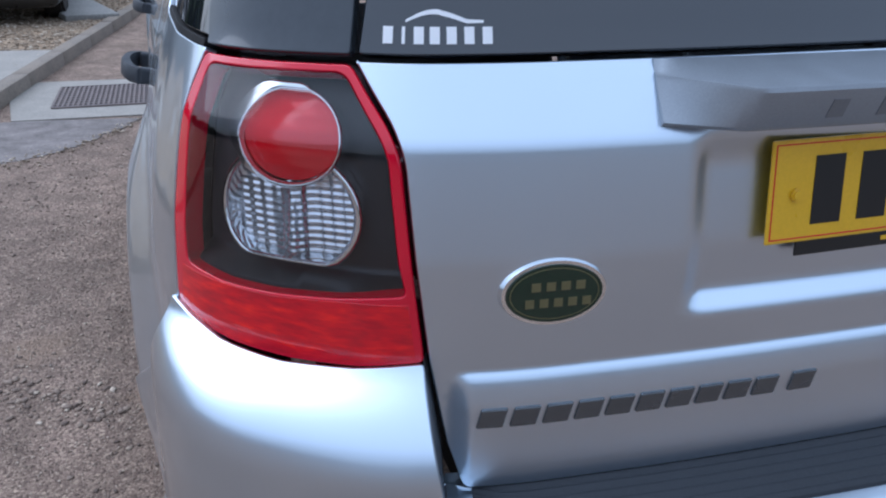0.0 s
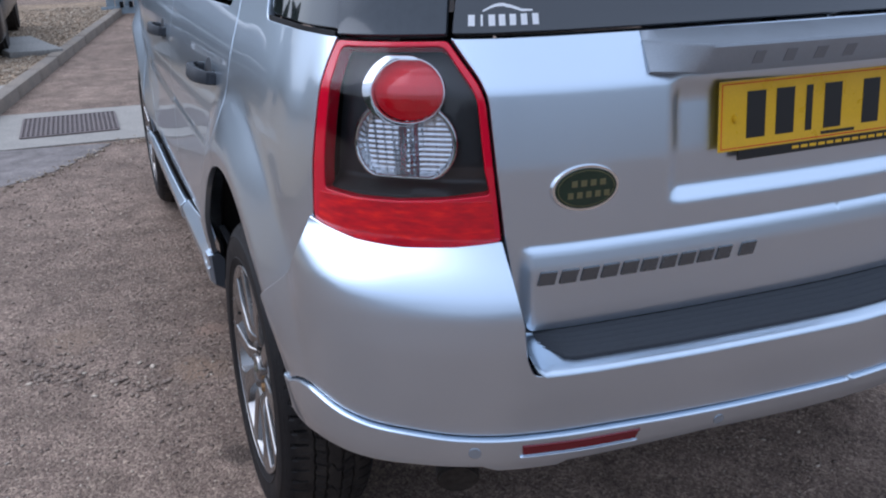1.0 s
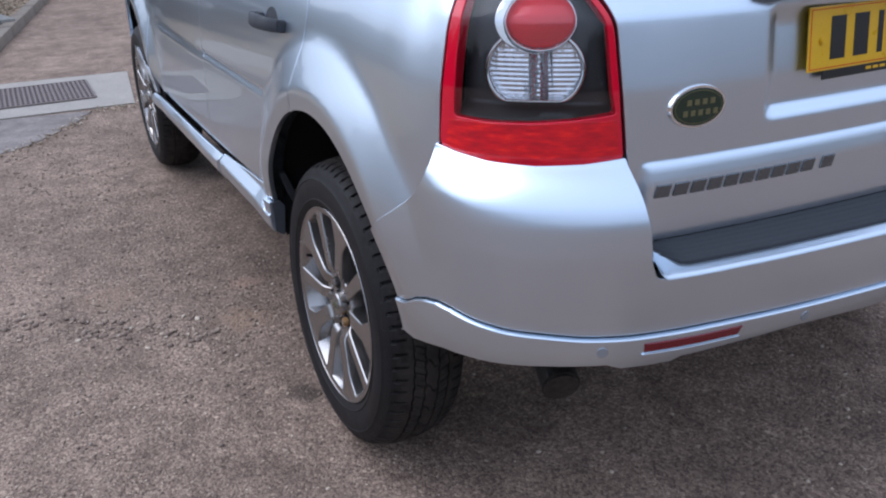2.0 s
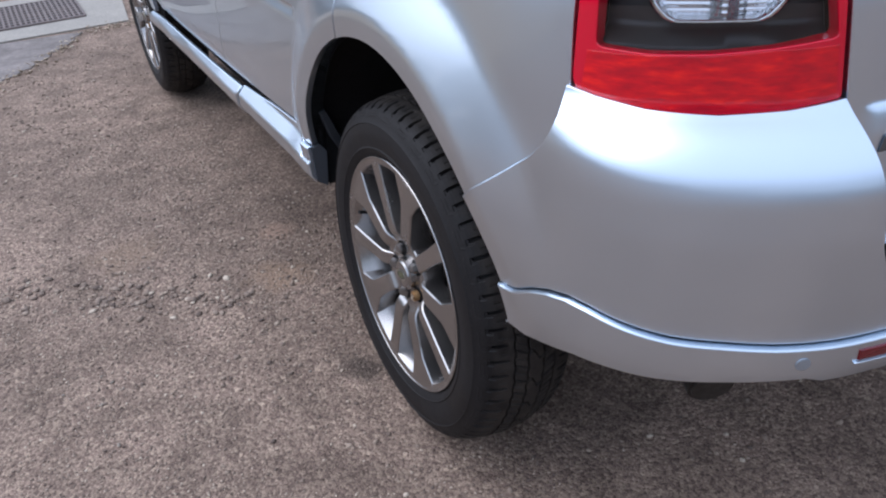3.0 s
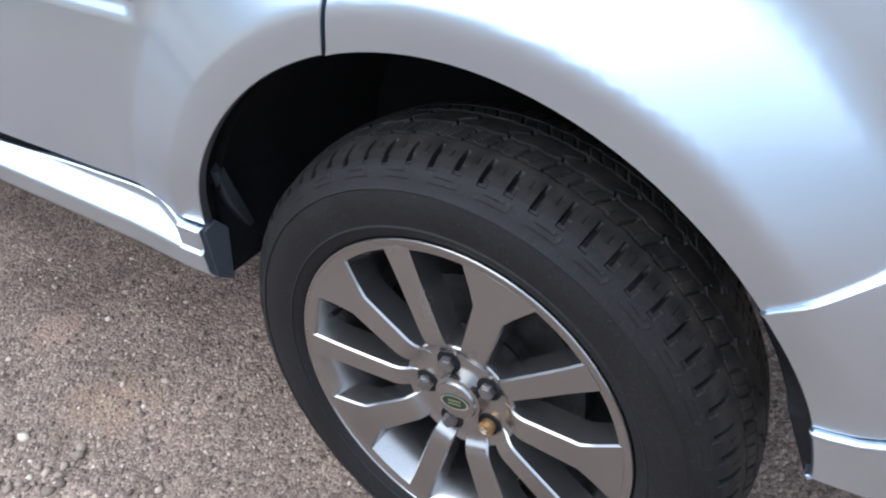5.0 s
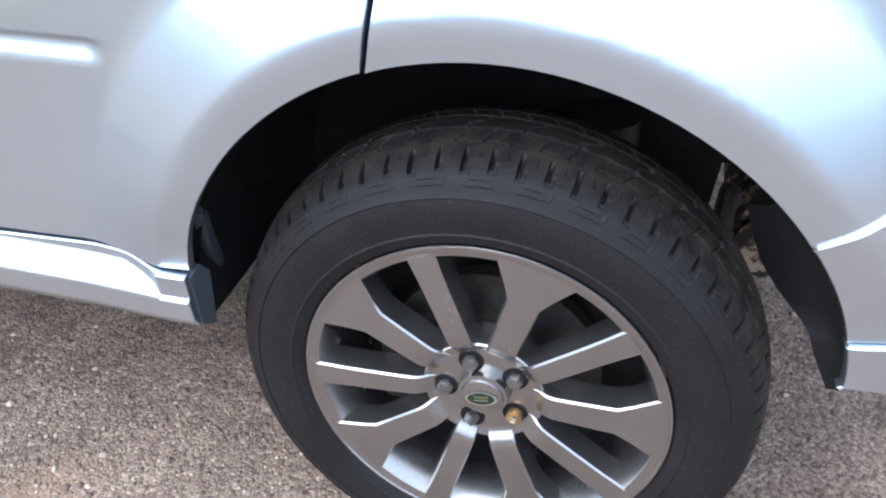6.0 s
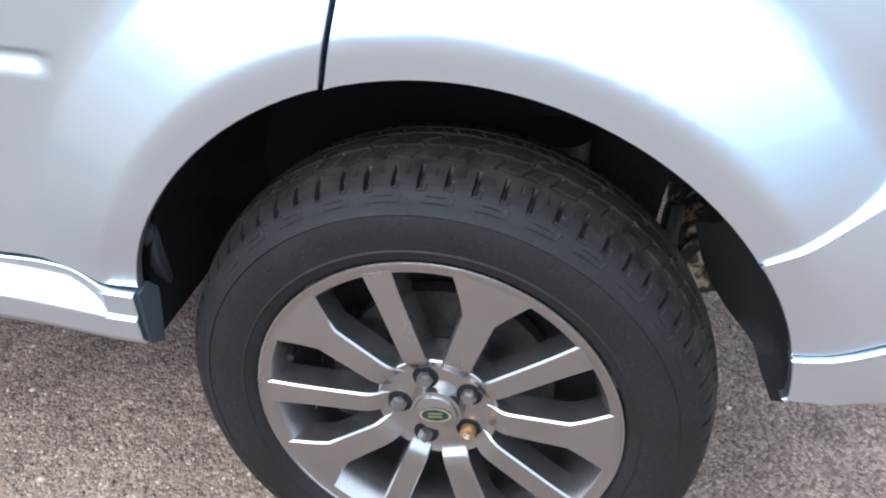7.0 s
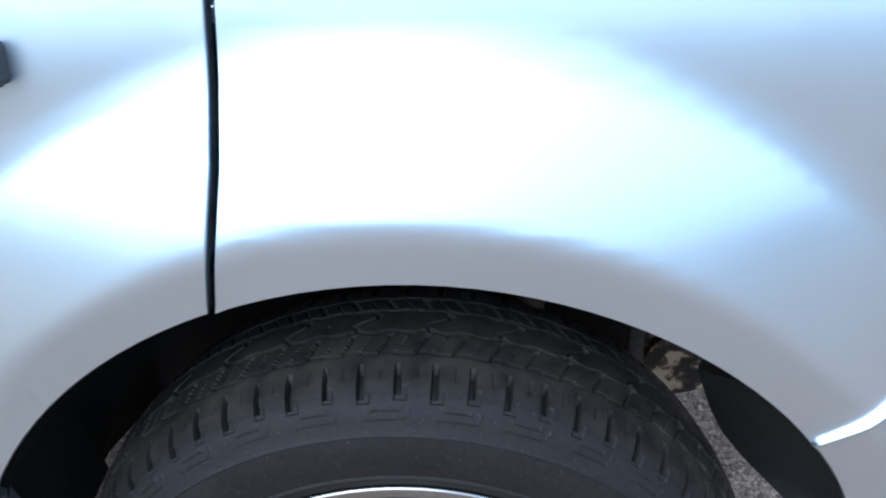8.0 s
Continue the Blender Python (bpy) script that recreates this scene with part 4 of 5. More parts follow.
# number plate: bars in place of its characters
plate = tagged(empty("number_plate"), "yellow number plate with a thin red border")
plate.parent = car
PL = pose(-.006, -.7585, 1.050, 83.5, 0, 0)
part("plate", block((.520, .111, .004), (0, 0, 0), .002), YELLOW, plate).data.transform(PL)
for size, at in (((.512, .0014, .0006), (0, .0505, .0022)), ((.512, .0014, .0006), (0, -.0505, .0022)), ((.0014, .101, .0006), (-.2555, 0, .0022)), ((.0014, .101, .0006), (.2555, 0, .0022))):
    part("border", block(size, at), RED, plate).data.transform(PL)
for x in (-.187, -.127, -.076, -.024, .062, .122, .182):
    part("bar", block((.038 if abs(x + .076) > .01 else .014, .074, .0006), (x, 0, .0024)), INK, plate).data.transform(PL)
part("maker_bar", block((.075, .005, .0006), (-.01, -.0445, .0026)), INK, plate).data.transform(PL)
for x in (-.228, .228):
    smooth(part("screw_cap", rod(.007, .006, pose(x, -.003, .004), 16, .002), YELLOW, plate)).data.transform(PL)
part("web_strip", block((.44, .017, .003), (0, -.063, -.001), .001), INK, plate, "black strip under the plate").data.transform(PL)
for k in range(12):
    part("web_bar", block((.014, .005, .0006), (-.10 + .019 * k, -.0625, .0012)), YELLOW, plate).data.transform(PL)

# step pad on the bumper
step_rows, pad_rows = [], []
for s in np.linspace(0, .606, 56):
    zt = .694 + .013 * min(1, s / .58) + .034 * float(ease(.588, .606, s))
    q = 1 - .75 * float(ease(.588, .604, s))
    n = np.array([np.interp(s, SS, NX), np.interp(s, SS, NY), 0])
    edge = skin(np.array([s]), np.array([zt - .006]), bumper_out)[0] + n * .0012
    root = np.array([np.interp(s, SS, CX), np.interp(s, SS, CY), .738]) - n * .02
    step_rows.append([edge, edge - n * .0008 + [0, 0, .0035 * q], edge - n * .0035 + [0, 0, .0065 * q], edge - n * .0075 + [0, 0, .0085 * q], edge - n * .016 + [0, 0, .0105 * q], root])
smooth(part("bumper_ledge", loft(step_rows, True), PAINT, car), 40)
pair("ledge_end", sheet([(.560, .690), (.640, .690), (.640, .738), (.560, .735)], body_out, .01, off=-.004), PAINT, car)
# painted walls that lead from the bumper's face back to the tailgate
for sign in (1, -1):
    bm = bmesh.new()
    rows = []
    for s_, z_ in ((.6315, .8965), (.6275, .872), (.6215, .835), (.6145, .790), (.6115, .760), (.6105, .733)):
        a_, b_ = np.array([s_]), np.array([z_])
        outer, inner = skin(a_, b_, bumper_out, -.012)[0], skin(a_ - .003, b_, body_out, -.014)[0]
        rows.append([bm.verts.new((sign * p[0], p[1], p[2])) for p in (outer, (outer + inner) / 2, inner)])
    for p, q in zip(rows, rows[1:]):
        for i in range(2):
            bm.faces.new((p[i], p[i + 1], q[i + 1], q[i]))
    bmesh.ops.solidify(bm, geom=bm.faces[:], thickness=.002)
    bmesh.ops.recalc_face_normals(bm, faces=bm.faces)
    smooth(part("bumper_return", bm, PAINT, car), 40)
n_ribs = 7
for s in np.linspace(0, .578, 40):
    edge = skin(np.array([s]), np.array([.697 + .013 * s / .58]), bumper_out)[0]
    n = np.array([np.interp(s, SS, NX), np.interp(s, SS, NY), 0])
    root = np.array([np.interp(s, SS, CX), np.interp(s, SS, CY), .741]) - n * .01
    front = edge - n * (.022 + .036 * ease(.540, .578, s)) + [0, 0, .0105]
    row = [front - [0, 0, .008], front]
    for k in range(1, n_ribs * 4):
        u = k / (n_ribs * 4)
        row.append(front + (root - front) * u + np.array([0, 0, .0016 * (1 if k % 4 in (1, 2) else 0)]))
    row.append(root)
    pad_rows.append(row)
smooth(part("step_pad", loft(pad_rows), PLASTIC, car, "dark grey ribbed plastic step pad"), 30)

# reflectors and parking sensors
pair("bumper_reflector", sheet([(.436, .5635, .003), (.616, .5695, .003), (.617, .591, .003), (.428, .5845, .003)], valance_out, .01, off=.0030, depth=.006), DARK_RED, car, "slim dark red reflector")
pair("reflector_lip", sheet([(.437, .5590), (.617, .5650), (.6175, .5690), (.433, .5630)], valance_out, .01, off=.004, lip=.0018, gap=0), PAINT, car)
for s, z in ((.672, .579), (.280, .564)):
    for sign in (1, -1):
        m = on_skin(s, z, valance_out)
        bm = rod(.0100, .003, m, 24, .0006)
        ob = smooth(part("parking_sensor", bm, SILVER_PLASTIC, car))
        if sign < 0:
            ob.matrix_world = Matrix.Diagonal((-1, 1, 1, 1))

# door handles
for y in (.245, 1.300):
    m = on_skin(sy(y + .095), 1.008)
    for sign in (1, -1):
        h = empty("door_handle")
        h.parent = car
        tagged(h, "dark grey door handle")
        rows = []
        for k in range(13):
            u = k / 12
            x, lift = -.098 + .196 * u, .012 + .030 * math.sin(math.pi * u) ** .45
            w = .017 - .002 * abs(2 * u - 1)
            rows.append([m @ Vector((x, b * w, lift + c)) for b, c in ((-1, -.006), (-1, .006), (-.7, .010), (.7, .010), (1, .006), (1, -.006))])
        bm = bmesh.new()
        g = [[bm.verts.new((p.x * sign, p.y, p.z)) for p in r] for r in rows]
        for a, b in zip(g, g[1:]):
            for i in range(6):
                bm.faces.new((a[i], a[(i + 1) % 6], b[(i + 1) % 6], b[i]))
        bm.faces.new(g[0]), bm.faces.new(g[-1])
        bmesh.ops.recalc_face_normals(bm, faces=bm.faces)
        smooth(part("grip", bm, PLASTIC, h), 40)
        for x in (-.088, .088):
            bm = block((.026, .030, .024), (x, 0, .006), .005)
            bmesh.ops.transform(bm, matrix=m, verts=bm.verts)
            if sign < 0:
                bmesh.ops.scale(bm, vec=(-1, 1, 1), verts=bm.verts)
                bmesh.ops.reverse_faces(bm, faces=bm.faces[:])
            part("mount", bm, PLASTIC, h)
        bm = oval(.050, .032, .002, m @ Matrix.Translation((-.01, .006, 0)))
        if sign < 0:
            bmesh.ops.scale(bm, vec=(-1, 1, 1), verts=bm.verts)
            bmesh.ops.reverse_faces(bm, faces=bm.faces[:])
        smooth(part("recess", bm, PLASTIC, h))

# ---- ground, kerb, bed, drain ----
def stony(name, dark, light, chips, scale=170, relief=.8):
    """Tarmac worn down to its stones: pale and rusty chips in a brown-grey binder."""
    m = material(name, dark, .92, 0, 0, .2)
    cells = noise_node(m, scale, kind="ShaderNodeTexVoronoi")
    small = noise_node(m, scale * 2.6, kind="ShaderNodeTexVoronoi")
    broad, fine = noise_node(m, 1.3, 5), noise_node(m, 350, 3)
    tone = ramp_node(m, cells.outputs["Color"], [(0.15, dark), (0.50, light), (0.90, chips)])
    tone2 = ramp_node(m, small.outputs["Color"], [(0.2, dark), (0.7, light), (0.97, chips)])
    both = mixed(m, .5, tone, tone2)
    rare = noise_node(m, scale * .8, kind="ShaderNodeTexVoronoi")
    both = mixed(m, ramp_node(m, rare.outputs["Color"], [(.89, 0.0), (.93, .6)]), both, tuple(min(1, 1.15 * q) for q in chips))
    clump = noise_node(m, 7, 4)
    both = mixed(m, .8, both, ramp_node(m, clump.outputs[0], [(.32, .62), (.68, 1.22)]), "MULTIPLY")
    shade = ramp_node(m, broad.outputs[0], [(0.3, .72), (0.7, 1.18)])
    c = mixed(m, 1.0, both, shade, "MULTIPLY")
    c = mixed(m, .35, c, ramp_node(m, fine.outputs[0], [(0.3, .5), (0.7, 1.0)]), "MULTIPLY")
    plug(m, c, "Base Color")
    h = mixed(m, .4, cells.outputs["Distance"], fine.outputs[0])
    inv = ramp_node(m, h, [(0.0, 1.0), (0.7, 0.0)])
    bump(m, inv, relief, .005)
    return m


TARMAC = stony("stony_tarmac", (.110, .076, .061), (.285, .204, .160), (.55, .425, .315), 135, .85)
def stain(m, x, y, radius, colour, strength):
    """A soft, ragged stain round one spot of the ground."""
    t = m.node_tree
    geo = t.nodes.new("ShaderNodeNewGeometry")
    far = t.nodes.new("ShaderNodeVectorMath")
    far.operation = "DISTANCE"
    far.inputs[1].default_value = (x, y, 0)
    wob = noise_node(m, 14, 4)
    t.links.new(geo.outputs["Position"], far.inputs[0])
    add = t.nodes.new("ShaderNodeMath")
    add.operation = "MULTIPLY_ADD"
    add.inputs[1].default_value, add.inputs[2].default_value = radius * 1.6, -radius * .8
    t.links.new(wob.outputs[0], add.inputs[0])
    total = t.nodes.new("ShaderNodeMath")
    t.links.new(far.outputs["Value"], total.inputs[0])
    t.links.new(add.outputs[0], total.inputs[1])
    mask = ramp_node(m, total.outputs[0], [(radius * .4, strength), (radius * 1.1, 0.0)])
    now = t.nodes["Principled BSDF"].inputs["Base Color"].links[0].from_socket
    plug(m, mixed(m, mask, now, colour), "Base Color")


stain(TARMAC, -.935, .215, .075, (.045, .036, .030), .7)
stain(TARMAC, -.98, .75, .10, (.30, .20, .13), .5)
stain(TARMAC, -1.75, 8.1, .35, (.05, .042, .036), .5)
stain(TARMAC, -1.35, 1.15, .12, (.26, .18, .12), .35)
stain(TARMAC, -.90, 1.02, .07, (.33, .22, .16), .6)
SMOOTH_TAR = stony("smooth_patch", (.20, .175, .165), (.25, .22, .205), (.31, .275, .25), 60, .12)
BEDSTONE = stony("pale_gravel", (.16, .11, .07), (.34, .245, .16), (.55, .44, .31), 45, .8)
CONCRETE = grainy("concrete", (.30, .275, .24), .9, 90, .18, relief=.3, depth=.003)
KERB = grainy("kerb_concrete", (.23, .19, .15), .9, 70, .25, relief=.4, depth=.004)
IRON = grainy("drain_iron", (.16, .125, .115), .75, 120, .3, relief=.3, depth=.002)
PALE_STONE = grainy("pale_stone", (.32, .27, .22), .85, 60, .3, relief=.3, depth=.002)
TIMBER = grainy("painted_timber", (.30, .36, .40), .6, 40, .15, relief=.2, depth=.002)
SLATE = grainy("slab_stone", (.24, .23, .21), .8, 40, .25, relief=.3, depth=.003)


def flat(corners, z, name, mat, thick=0.0):
    bm = bmesh.new()
    f = bm.faces.new([bm.verts.new((x, y, z)) for x, y in corners])
    bmesh.ops.recalc_face_normals(bm, faces=bm.faces)
    if f.normal.z < 0:
        f.normal_flip()
    if thick:
        r = bmesh.ops.extrude_face_region(bm, geom=[f])
        bmesh.ops.translate(bm, vec=(0, 0, -thick), verts=[v for v in r["geom"] if isinstance(v, bmesh.types.BMVert)])
        bmesh.ops.recalc_face_normals(bm, faces=bm.faces)
    return part(name, bm, mat)


def kerb_x(y):
    return -1.834 + (y - 5.52) * .168


# one sheet to the horizon, finer and gently uneven near the car
xs = np.concatenate([[-600, -120, -40, -15, -8], np.arange(-5, 3.01, .08), [6, 15, 40, 120, 600]])
ys = np.concatenate([[-600, -120, -40, -15, -6], np.arange(-3, 7.01, .08), [10, 15, 20, 40, 120, 600]])
gx, gy = np.meshgrid(xs, ys)
gz = np.array([[noise.noise(Vector((x * .9, y * .9, 0))) * .006 + noise.noise(Vector((x * 5, y * 5, 3))) * .002 if -5 < x < 3 and -3 < y < 7 else 0 for x in xs] for y in ys]) - .004
gi = np.arange(gx.size).reshape(gx.shape)
gf = np.stack([gi[:-1, :-1], gi[:-1, 1:], gi[1:, 1:], gi[1:, :-1]], -1).reshape(-1, 4)
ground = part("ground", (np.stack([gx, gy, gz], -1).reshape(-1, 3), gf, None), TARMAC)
tagged(ground, "worn brown-grey tarmac with loose stones", "ground", kind="structure")

strip = tagged(flat([(-1.86, 4.235), (-.80, 4.205), (-.68, 5.385), (-2.05, 5.455)], .006, "pavement", CONCRETE, .02), "pale concrete strip round a drain cover", "concrete strip", kind="structure")
rnd = random.Random(4)
edge = [(-1.79, 4.225)]
for k in range(24):
    u = k / 23
    x, y = -1.075 + (-.70) * u, 4.15 - .84 * (1 - (1 - u) ** 1.7)
    edge.append((x + rnd.uniform(-.02, .02), y + rnd.uniform(-.02, .02)))
edge += [(-2.6, 3.2), (-2.8, 4.0), (-2.2, 4.225)]
edge = [edge[0]] + edge[-1:] + edge[-2:-1] + edge[-3:-2] + edge[-4:0:-1]
patch = tagged(flat(edge, .003, "road", SMOOTH_TAR, .015), "smooth grey repair patch in the tarmac", "repair patch", kind="structure")

# drain cover with slots
drain = tagged(empty("drain_cover", (-1.335, 4.845, .008)), "brown iron drain cover with rows of slots", "drain cover")
W, D = .64, .66
# no pit is dug: a black sheet stands for its darkness
part("cover_plate", block((W, D, .008), (0, 0, -.002)), INK, drain, "black sheet for the pit's shade under the slots")
part("cover_edge", block((W, .025, .014), (0, -D / 2, .002), .002), IRON, drain)
part("cover_edge", block((W, .025, .014), (0, D / 2, .002), .002), IRON, drain)
bar = block((.014, D - .02, .012), (0, 0, .002), .002)
bar_data = part("cover_bar", bar, IRON, drain)
bar_data.location = (-W / 2, 0, 0)
for k in range(1, 21):
    o = bar_data.copy()
    scene.collection.objects.link(o)
    o.location = (-W / 2 + W * k / 20, 0, 0)
for k in range(1, 9):
    part("cover_rib", block((W, .024, .013), (0, -D / 2 + D * k / 9, .002), .002), IRON, drain)

# kerb stones and the raised gravel bed
kerb = tagged(empty("kerb"), "weathered concrete kerb along a gravel bed", "kerb", kind="structure")
y, k = 2.6, 0
rnd = random.Random(7)
while y < 15.2:
    L = .915
    x0, x1 = kerb_x(y), kerb_x(y + L)
    ang = math.degrees(math.atan2(x1 - x0, L))
    b = block((.125, L - .010, .25), (0, L / 2, -.02), .012)
    o = smooth(part("kerb_stone", b, KERB, kerb), 40)
    o.matrix_world = pose(x0 - .0625 + rnd.uniform(-.004, .004), y, rnd.uniform(-.004, .004), 0, 0, -ang)
    y += L * math.cos(radians(ang))
bed = tagged(flat([(kerb_x(2.4) - .12, 2.4), (kerb_x(15.6) - .12, 15.6), (-9, 15.6), (-9, 2.4)], .085, "bed", BEDSTONE, .1), "raised bed of pale brown gravel", "gravel bed", kind="structure")
bed_slab = flat([(kerb_x(4.9) - .13, 4.9), (kerb_x(6.35) - .13, 6.35), (-2.9, 6.5), (-2.9, 4.8)], .098, "paving_slab", CONCRETE, .03)
tagged(bed_slab, "pale flat paving slab beside the kerb", "slab")
slab = smooth(part("stone_slab", block((.55, 1.15, .07), (0, 0, .035), .012), SLATE), 40)
slab.matrix_world = pose(-1.80, 8.85, .092, 2, 1, 18)
tagged(slab, "loose grey stone slab lying on gravel", "slab")

# boards across the end of the lane
fence = tagged(empty("fence", (0, 13.75, 0)), "pale blue-grey painted board fence", "fence")
for k in range(22):
    b = smooth(part("board", block((.135, .025, 1.5), (-.62 + .145 * k, 0, .80), .004), TIMBER, fence), 40)
part("rail", block((3.4, .05, .09), (.92, .05, .45), .006), TIMBER, fence)
part("rail", block((3.4, .05, .09), (.92, .05, 1.25), .006), TIMBER, fence)
part("gravel_board", block((3.4, .03, .12), (.92, -.03, .07), .006), TIMBER, fence)
for x in (-.45, -.30):
    part("bracket", block((.06, .05, .10), (x, -.06, .16), .008), BLACK, fence)


# another car's nose beyond the kerb
other = tagged(empty("parked_car", (-2.74, 7.90, .085)), "black car facing the lane on gravel", "car")
DARK_PAINT = grainy("black_paint", (.010, .010, .011), .3, 200, .1, coat=.25)
smooth(part("bumper", block((1.72, .55, .46), (0, .30, .40), .10, segments=4), DARK_PAINT, other), 50)
smooth(part("bonnet", block((1.62, 1.1, .34), (0, .95, .72), .12, segments=4), DARK_PAINT, other), 50)
smooth(part("body", block((1.70, 3.2, .55), (0, 2.2, .55), .12, segments=4), DARK_PAINT, other), 50)
smooth(part("cabin", block((1.45, 2.0, .55), (0, 2.5, 1.05), .18, segments=4), TINT, other), 50)
part("number_plate", block((.52, .012, .111), (.40, .014, .46), .003), WHITE, other, "white front number plate")
for k in range(7):
    part("bar", block((.044, .004, .074), (.22 + .06 * k, .006, .46)), INK, other)
for sx in (-.74, .74):
    for yy in (.75, 3.3):
        smooth(part("tyre", rod(.31, .20, pose(sx, yy, .31, 0, 90, 0), 40, .03), RUBBER, other), 40)



# ---- loose stones ----
def stone_shape(rng):
    bm = bmesh.new()
    bmesh.ops.create_icosphere(bm, subdivisions=1, radius=1)
    for v in bm.verts:
        v.co *= rng.uniform(.66, 1.28)
    bmesh.ops.scale(bm, vec=(1, rng.uniform(.55, .95), rng.uniform(.30, .55)), verts=bm.verts)
    p = np.array([v.co for v in bm.verts])
    f = np.array([[v.index for v in face.verts] for face in bm.faces])
    bm.free()
    return p, f


def pebble_material(name, stops):
    m = material(name, (.3, .27, .23), .85, 0, 0, .3)
    geo = m.node_tree.nodes.new("ShaderNodeNewGeometry")
    tone = ramp_node(m, geo.outputs["Random Per Island"], stops)
    grain = noise_node(m, 260, 3)
    plug(m, mixed(m, .5, tone, ramp_node(m, grain.outputs[0], [(.3, .55), (.7, 1.0)]), "MULTIPLY"), "Base Color")
    bump(m, grain.outputs[0], .3, .001)
    return m


PEBBLE = pebble_material("pebbles", [(0.0, (.13, .096, .078)), (.45, (.25, .190, .150)), (.85, (.37, .288, .222)), (1.0, (.62, .52, .41))])
BED_PEBBLE = pebble_material("bed_pebbles", [(0.0, (.15, .11, .075)), (.4, (.29, .22, .155)), (.8, (.42, .34, .25)), (1.0, (.66, .57, .45))])


def scatter(count, place, size, seed):
    """Many stones in one mesh, each a little rock lying on what place() gives."""
    rng = random.Random(seed)
    shapes = [stone_shape(rng) for _ in range(14)]
    P, F, n = [], [], 0
    for _ in range(count):
        at = place(rng)
        if at is None:
            continue
        p, f = shapes[rng.randrange(14)]
        r, a = size(rng), rng.uniform(0, 2 * math.pi)
        q = p * r
        c, s = math.cos(a), math.sin(a)
        q = np.stack([q[:, 0] * c - q[:, 1] * s, q[:, 0] * s + q[:, 1] * c, q[:, 2]], -1) + np.array([at[0], at[1], at[2] + r * .18])
        P.append(q)
        F.append(f + n)
        n += len(q)
    return np.vstack(P), np.vstack(F), None


def ground_z(x, y):
    return noise.noise(Vector((x * .9, y * .9, 0))) * .006 + noise.noise(Vector((x * 5, y * 5, 3))) * .002 - .004


def tarmac_spot(rng):
    x, y = rng.uniform(-3.6, .9), rng.uniform(-1.9, 4.15)
    # drifts of loose chippings, thin where cars roll
    d = noise.noise(Vector((x * 1.1 + 4, y * .8, 5))) + .45 * noise.noise(Vector((x * 4, y * 4, 9)))
    if rng.random() > .30 + 1.1 * d:
        return None
    if abs(abs(x) - .812) < .13 and (abs(y) < .16 or abs(y - 2.66) < .16):
        return None
    return x, y, ground_z(x, y)


def near_spot(rng):
    x, y = rng.uniform(-2.7, -.75), rng.uniform(-1.0, 2.3)
    if rng.random() > .45 + .8 * noise.noise(Vector((x * 1.5 + 4, y * 1.2, 5))) or (abs(abs(x) - .812) < .13 and abs(y) < .16):
        return None
    return x, y, ground_z(x, y)


fine_chips = part("fine_chippings", scatter(75000, near_spot, lambda g: .0018 + .0034 * g.random() ** 2, 27), PEBBLE)
tagged(fine_chips, "fine grit worn out of the tarmac", "grit", kind="stuff")
chips = part("loose_chippings", scatter(46000, tarmac_spot, lambda g: .0028 + .0072 * g.random() ** 4, 21), PEBBLE)
tagged(chips, "small loose grey and tan chippings on the tarmac", "stones", kind="stuff")


def edge_spot(rng):
    x = rng.uniform(-2.2, -.6)
    y = 4.15 - .84 * (1 - (1 - min(1, max(0, (-1.075 - x) / .7))) ** 1.7) + rng.gauss(0, .07) - .02
    return (x, y, .002) if rng.random() < .8 else None


swept = part("swept_gravel", scatter(700, edge_spot, lambda g: .004 + .009 * g.random() ** 2, 22), BED_PEBBLE)
tagged(swept, "pale gravel swept along the repair patch", "stones", kind="stuff")


def bed_spot(rng):
    y = rng.uniform(5.2, 14.5)
    x = kerb_x(y) - .14 - abs(rng.gauss(0, 1.1))
    return x, y, .086


bed_stones = part("bed_gravel", scatter(9000, bed_spot, lambda g: .008 + .016 * g.random() ** 2, 23), BED_PEBBLE)
tagged(bed_stones, "pale brown gravel stones in the bed", "stones", kind="stuff")

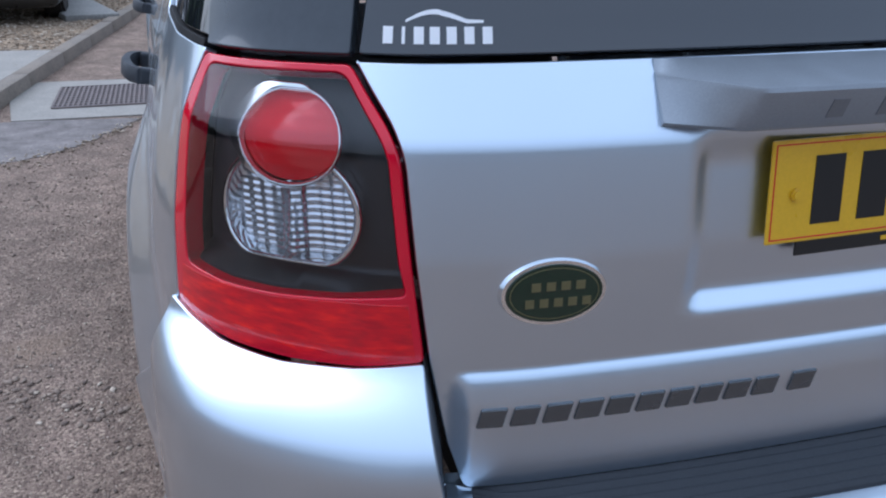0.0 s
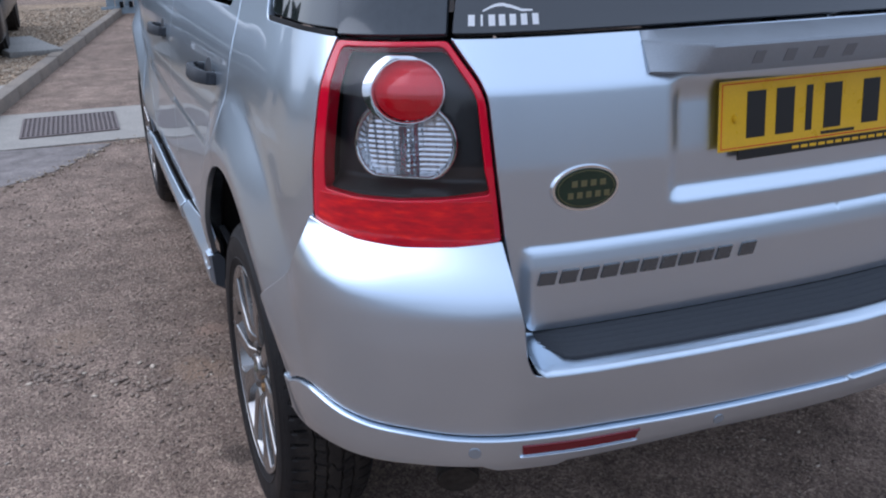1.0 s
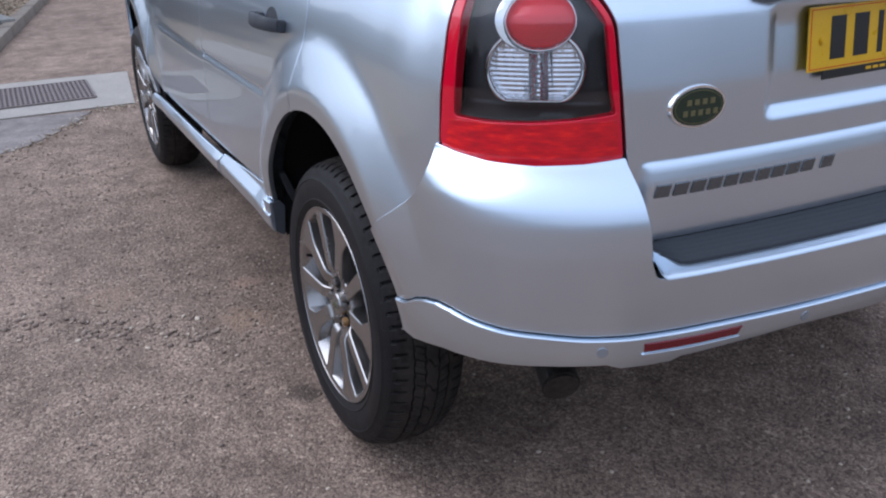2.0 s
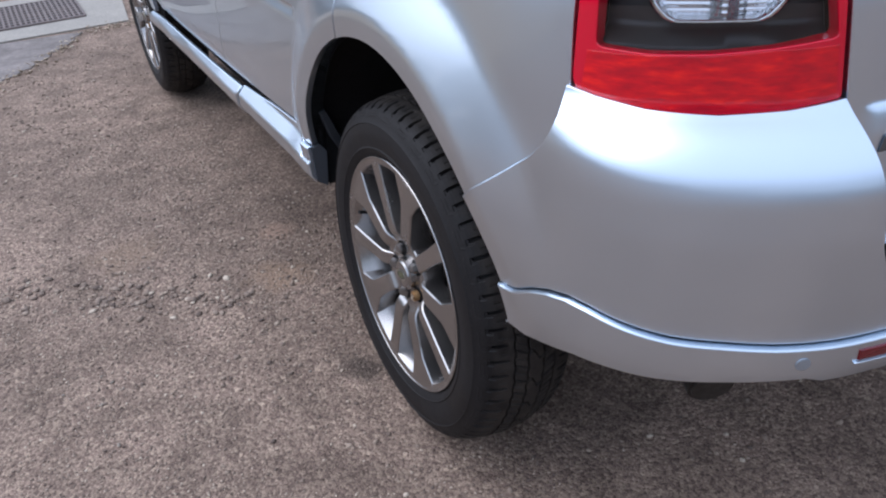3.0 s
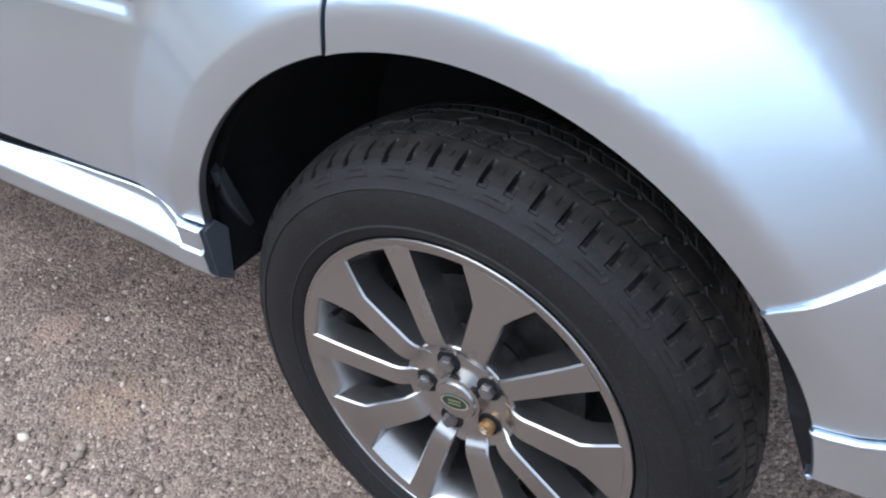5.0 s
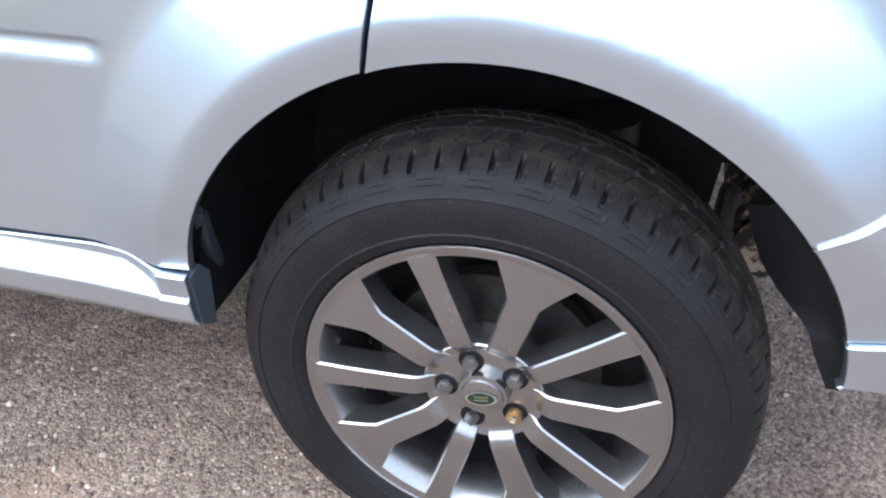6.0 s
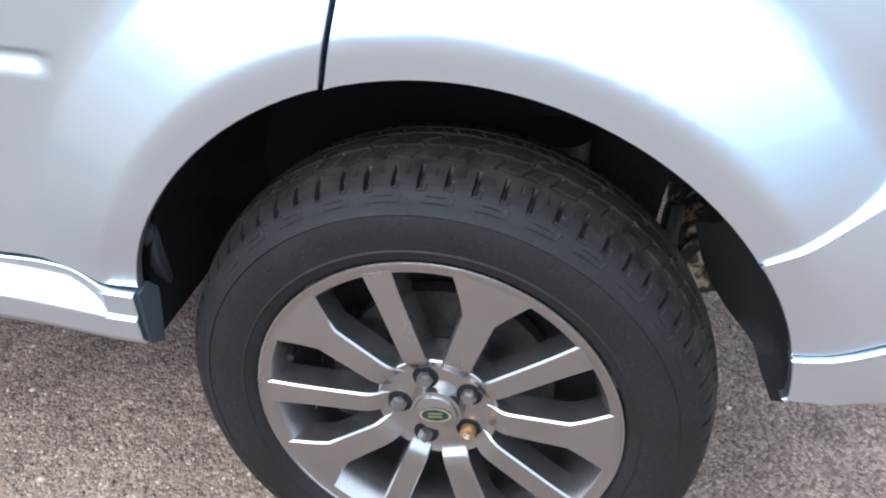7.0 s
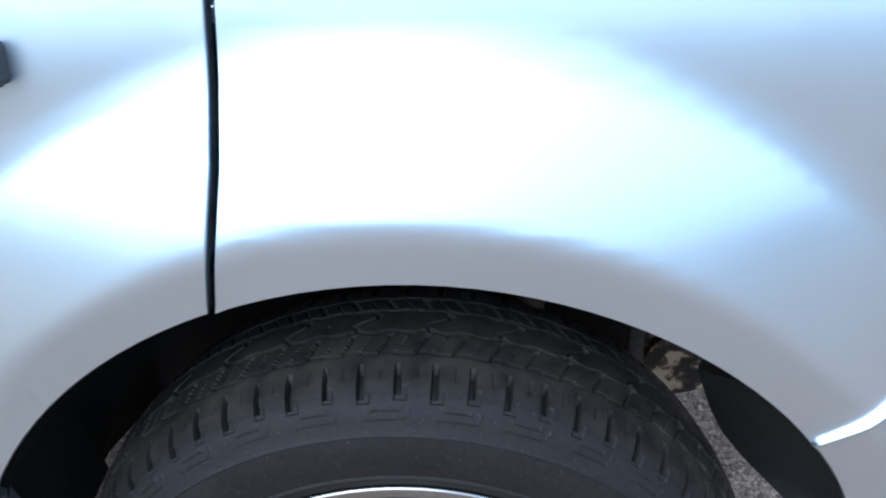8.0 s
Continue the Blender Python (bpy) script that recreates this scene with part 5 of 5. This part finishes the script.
def flaky_spot(rng):
    u, n = rng.uniform(-.5, 1.25), rng.gauss(0, .055)
    if rng.random() > .45 + .9 * noise.noise(Vector((u * 5, n * 20, 2))):
        return None
    x, y = -1.62 + .42 * u + .6 * n, 1.09 - .34 * u + .8 * n
    return x, y, ground_z(x, y)


flakes = part("flaky_stones", scatter(420, flaky_spot, lambda g: .005 + .011 * g.random() ** 2, 29), PEBBLE)
tagged(flakes, "streak of pale flaky stones on the tarmac", "stones", kind="stuff")

# single pale stones
rng = random.Random(31)
for x, y, r in ((-1.057, .271, .011), (-1.514, .256, .015), (-1.527, .426, .012), (-1.603, .517, .011), (-1.49, .50, .012), (-1.47, .46, .010), (-1.51, .54, .011), (-1.45, .52, .009), (-.98, .73, .010), (-1.30, 1.02, .012),
                (-1.75, .9, .013), (-1.22, 1.6, .012), (-1.9, 1.3, .014), (-1.35, -.35, .011), (-2.0, .1, .013)):
    r *= .5
    p, f = stone_shape(rng)
    o = part("stone", (p * r, f, None), PALE_STONE)
    o.matrix_world = pose(x, y, ground_z(x, y) + r * .3, 0, 0, rng.uniform(0, 360))
    tagged(o, "single pale stone lying on the tarmac", "stone", "pale stones")

# ---- what closes the place round: a belt of trees and a brick house, seen only mirrored in paint and glass ----
LEAF = grainy("far_foliage", (.045, .06, .03), .9, 3, .5)
rnd = random.Random(11)
pts, faces = [], []
for k in range(900):
    a = rnd.uniform(0, 2 * math.pi)
    r = rnd.uniform(21, 25)
    high = 1.7 + .6 * math.sin(3 * a) + .4 * math.sin(7 * a + 1)
    x, y, z = r * math.cos(a), 1 + r * math.sin(a), rnd.uniform(0, 1) ** .8 * high
    s = rnd.uniform(.6, 1.5)
    for _ in range(3):
        v = Vector((rnd.gauss(0, 1), rnd.gauss(0, 1), rnd.gauss(0, 1))).normalized() * s
        w = Vector((rnd.gauss(0, 1), rnd.gauss(0, 1), rnd.gauss(0, 1))).normalized() * s
        b = len(pts)
        pts += [(x - v.x, y - v.y, z - v.z), (x + w.x, y + w.y, z + w.z), (x + v.x, y + v.y, z + v.z), (x - w.x, y - w.y, z - w.z)]
        faces.append((b, b + 1, b + 2, b + 3))
tagged(part("far_trees", (pts, faces, None), LEAF), "dark far belt of trees round the yard", "trees", kind="stuff")
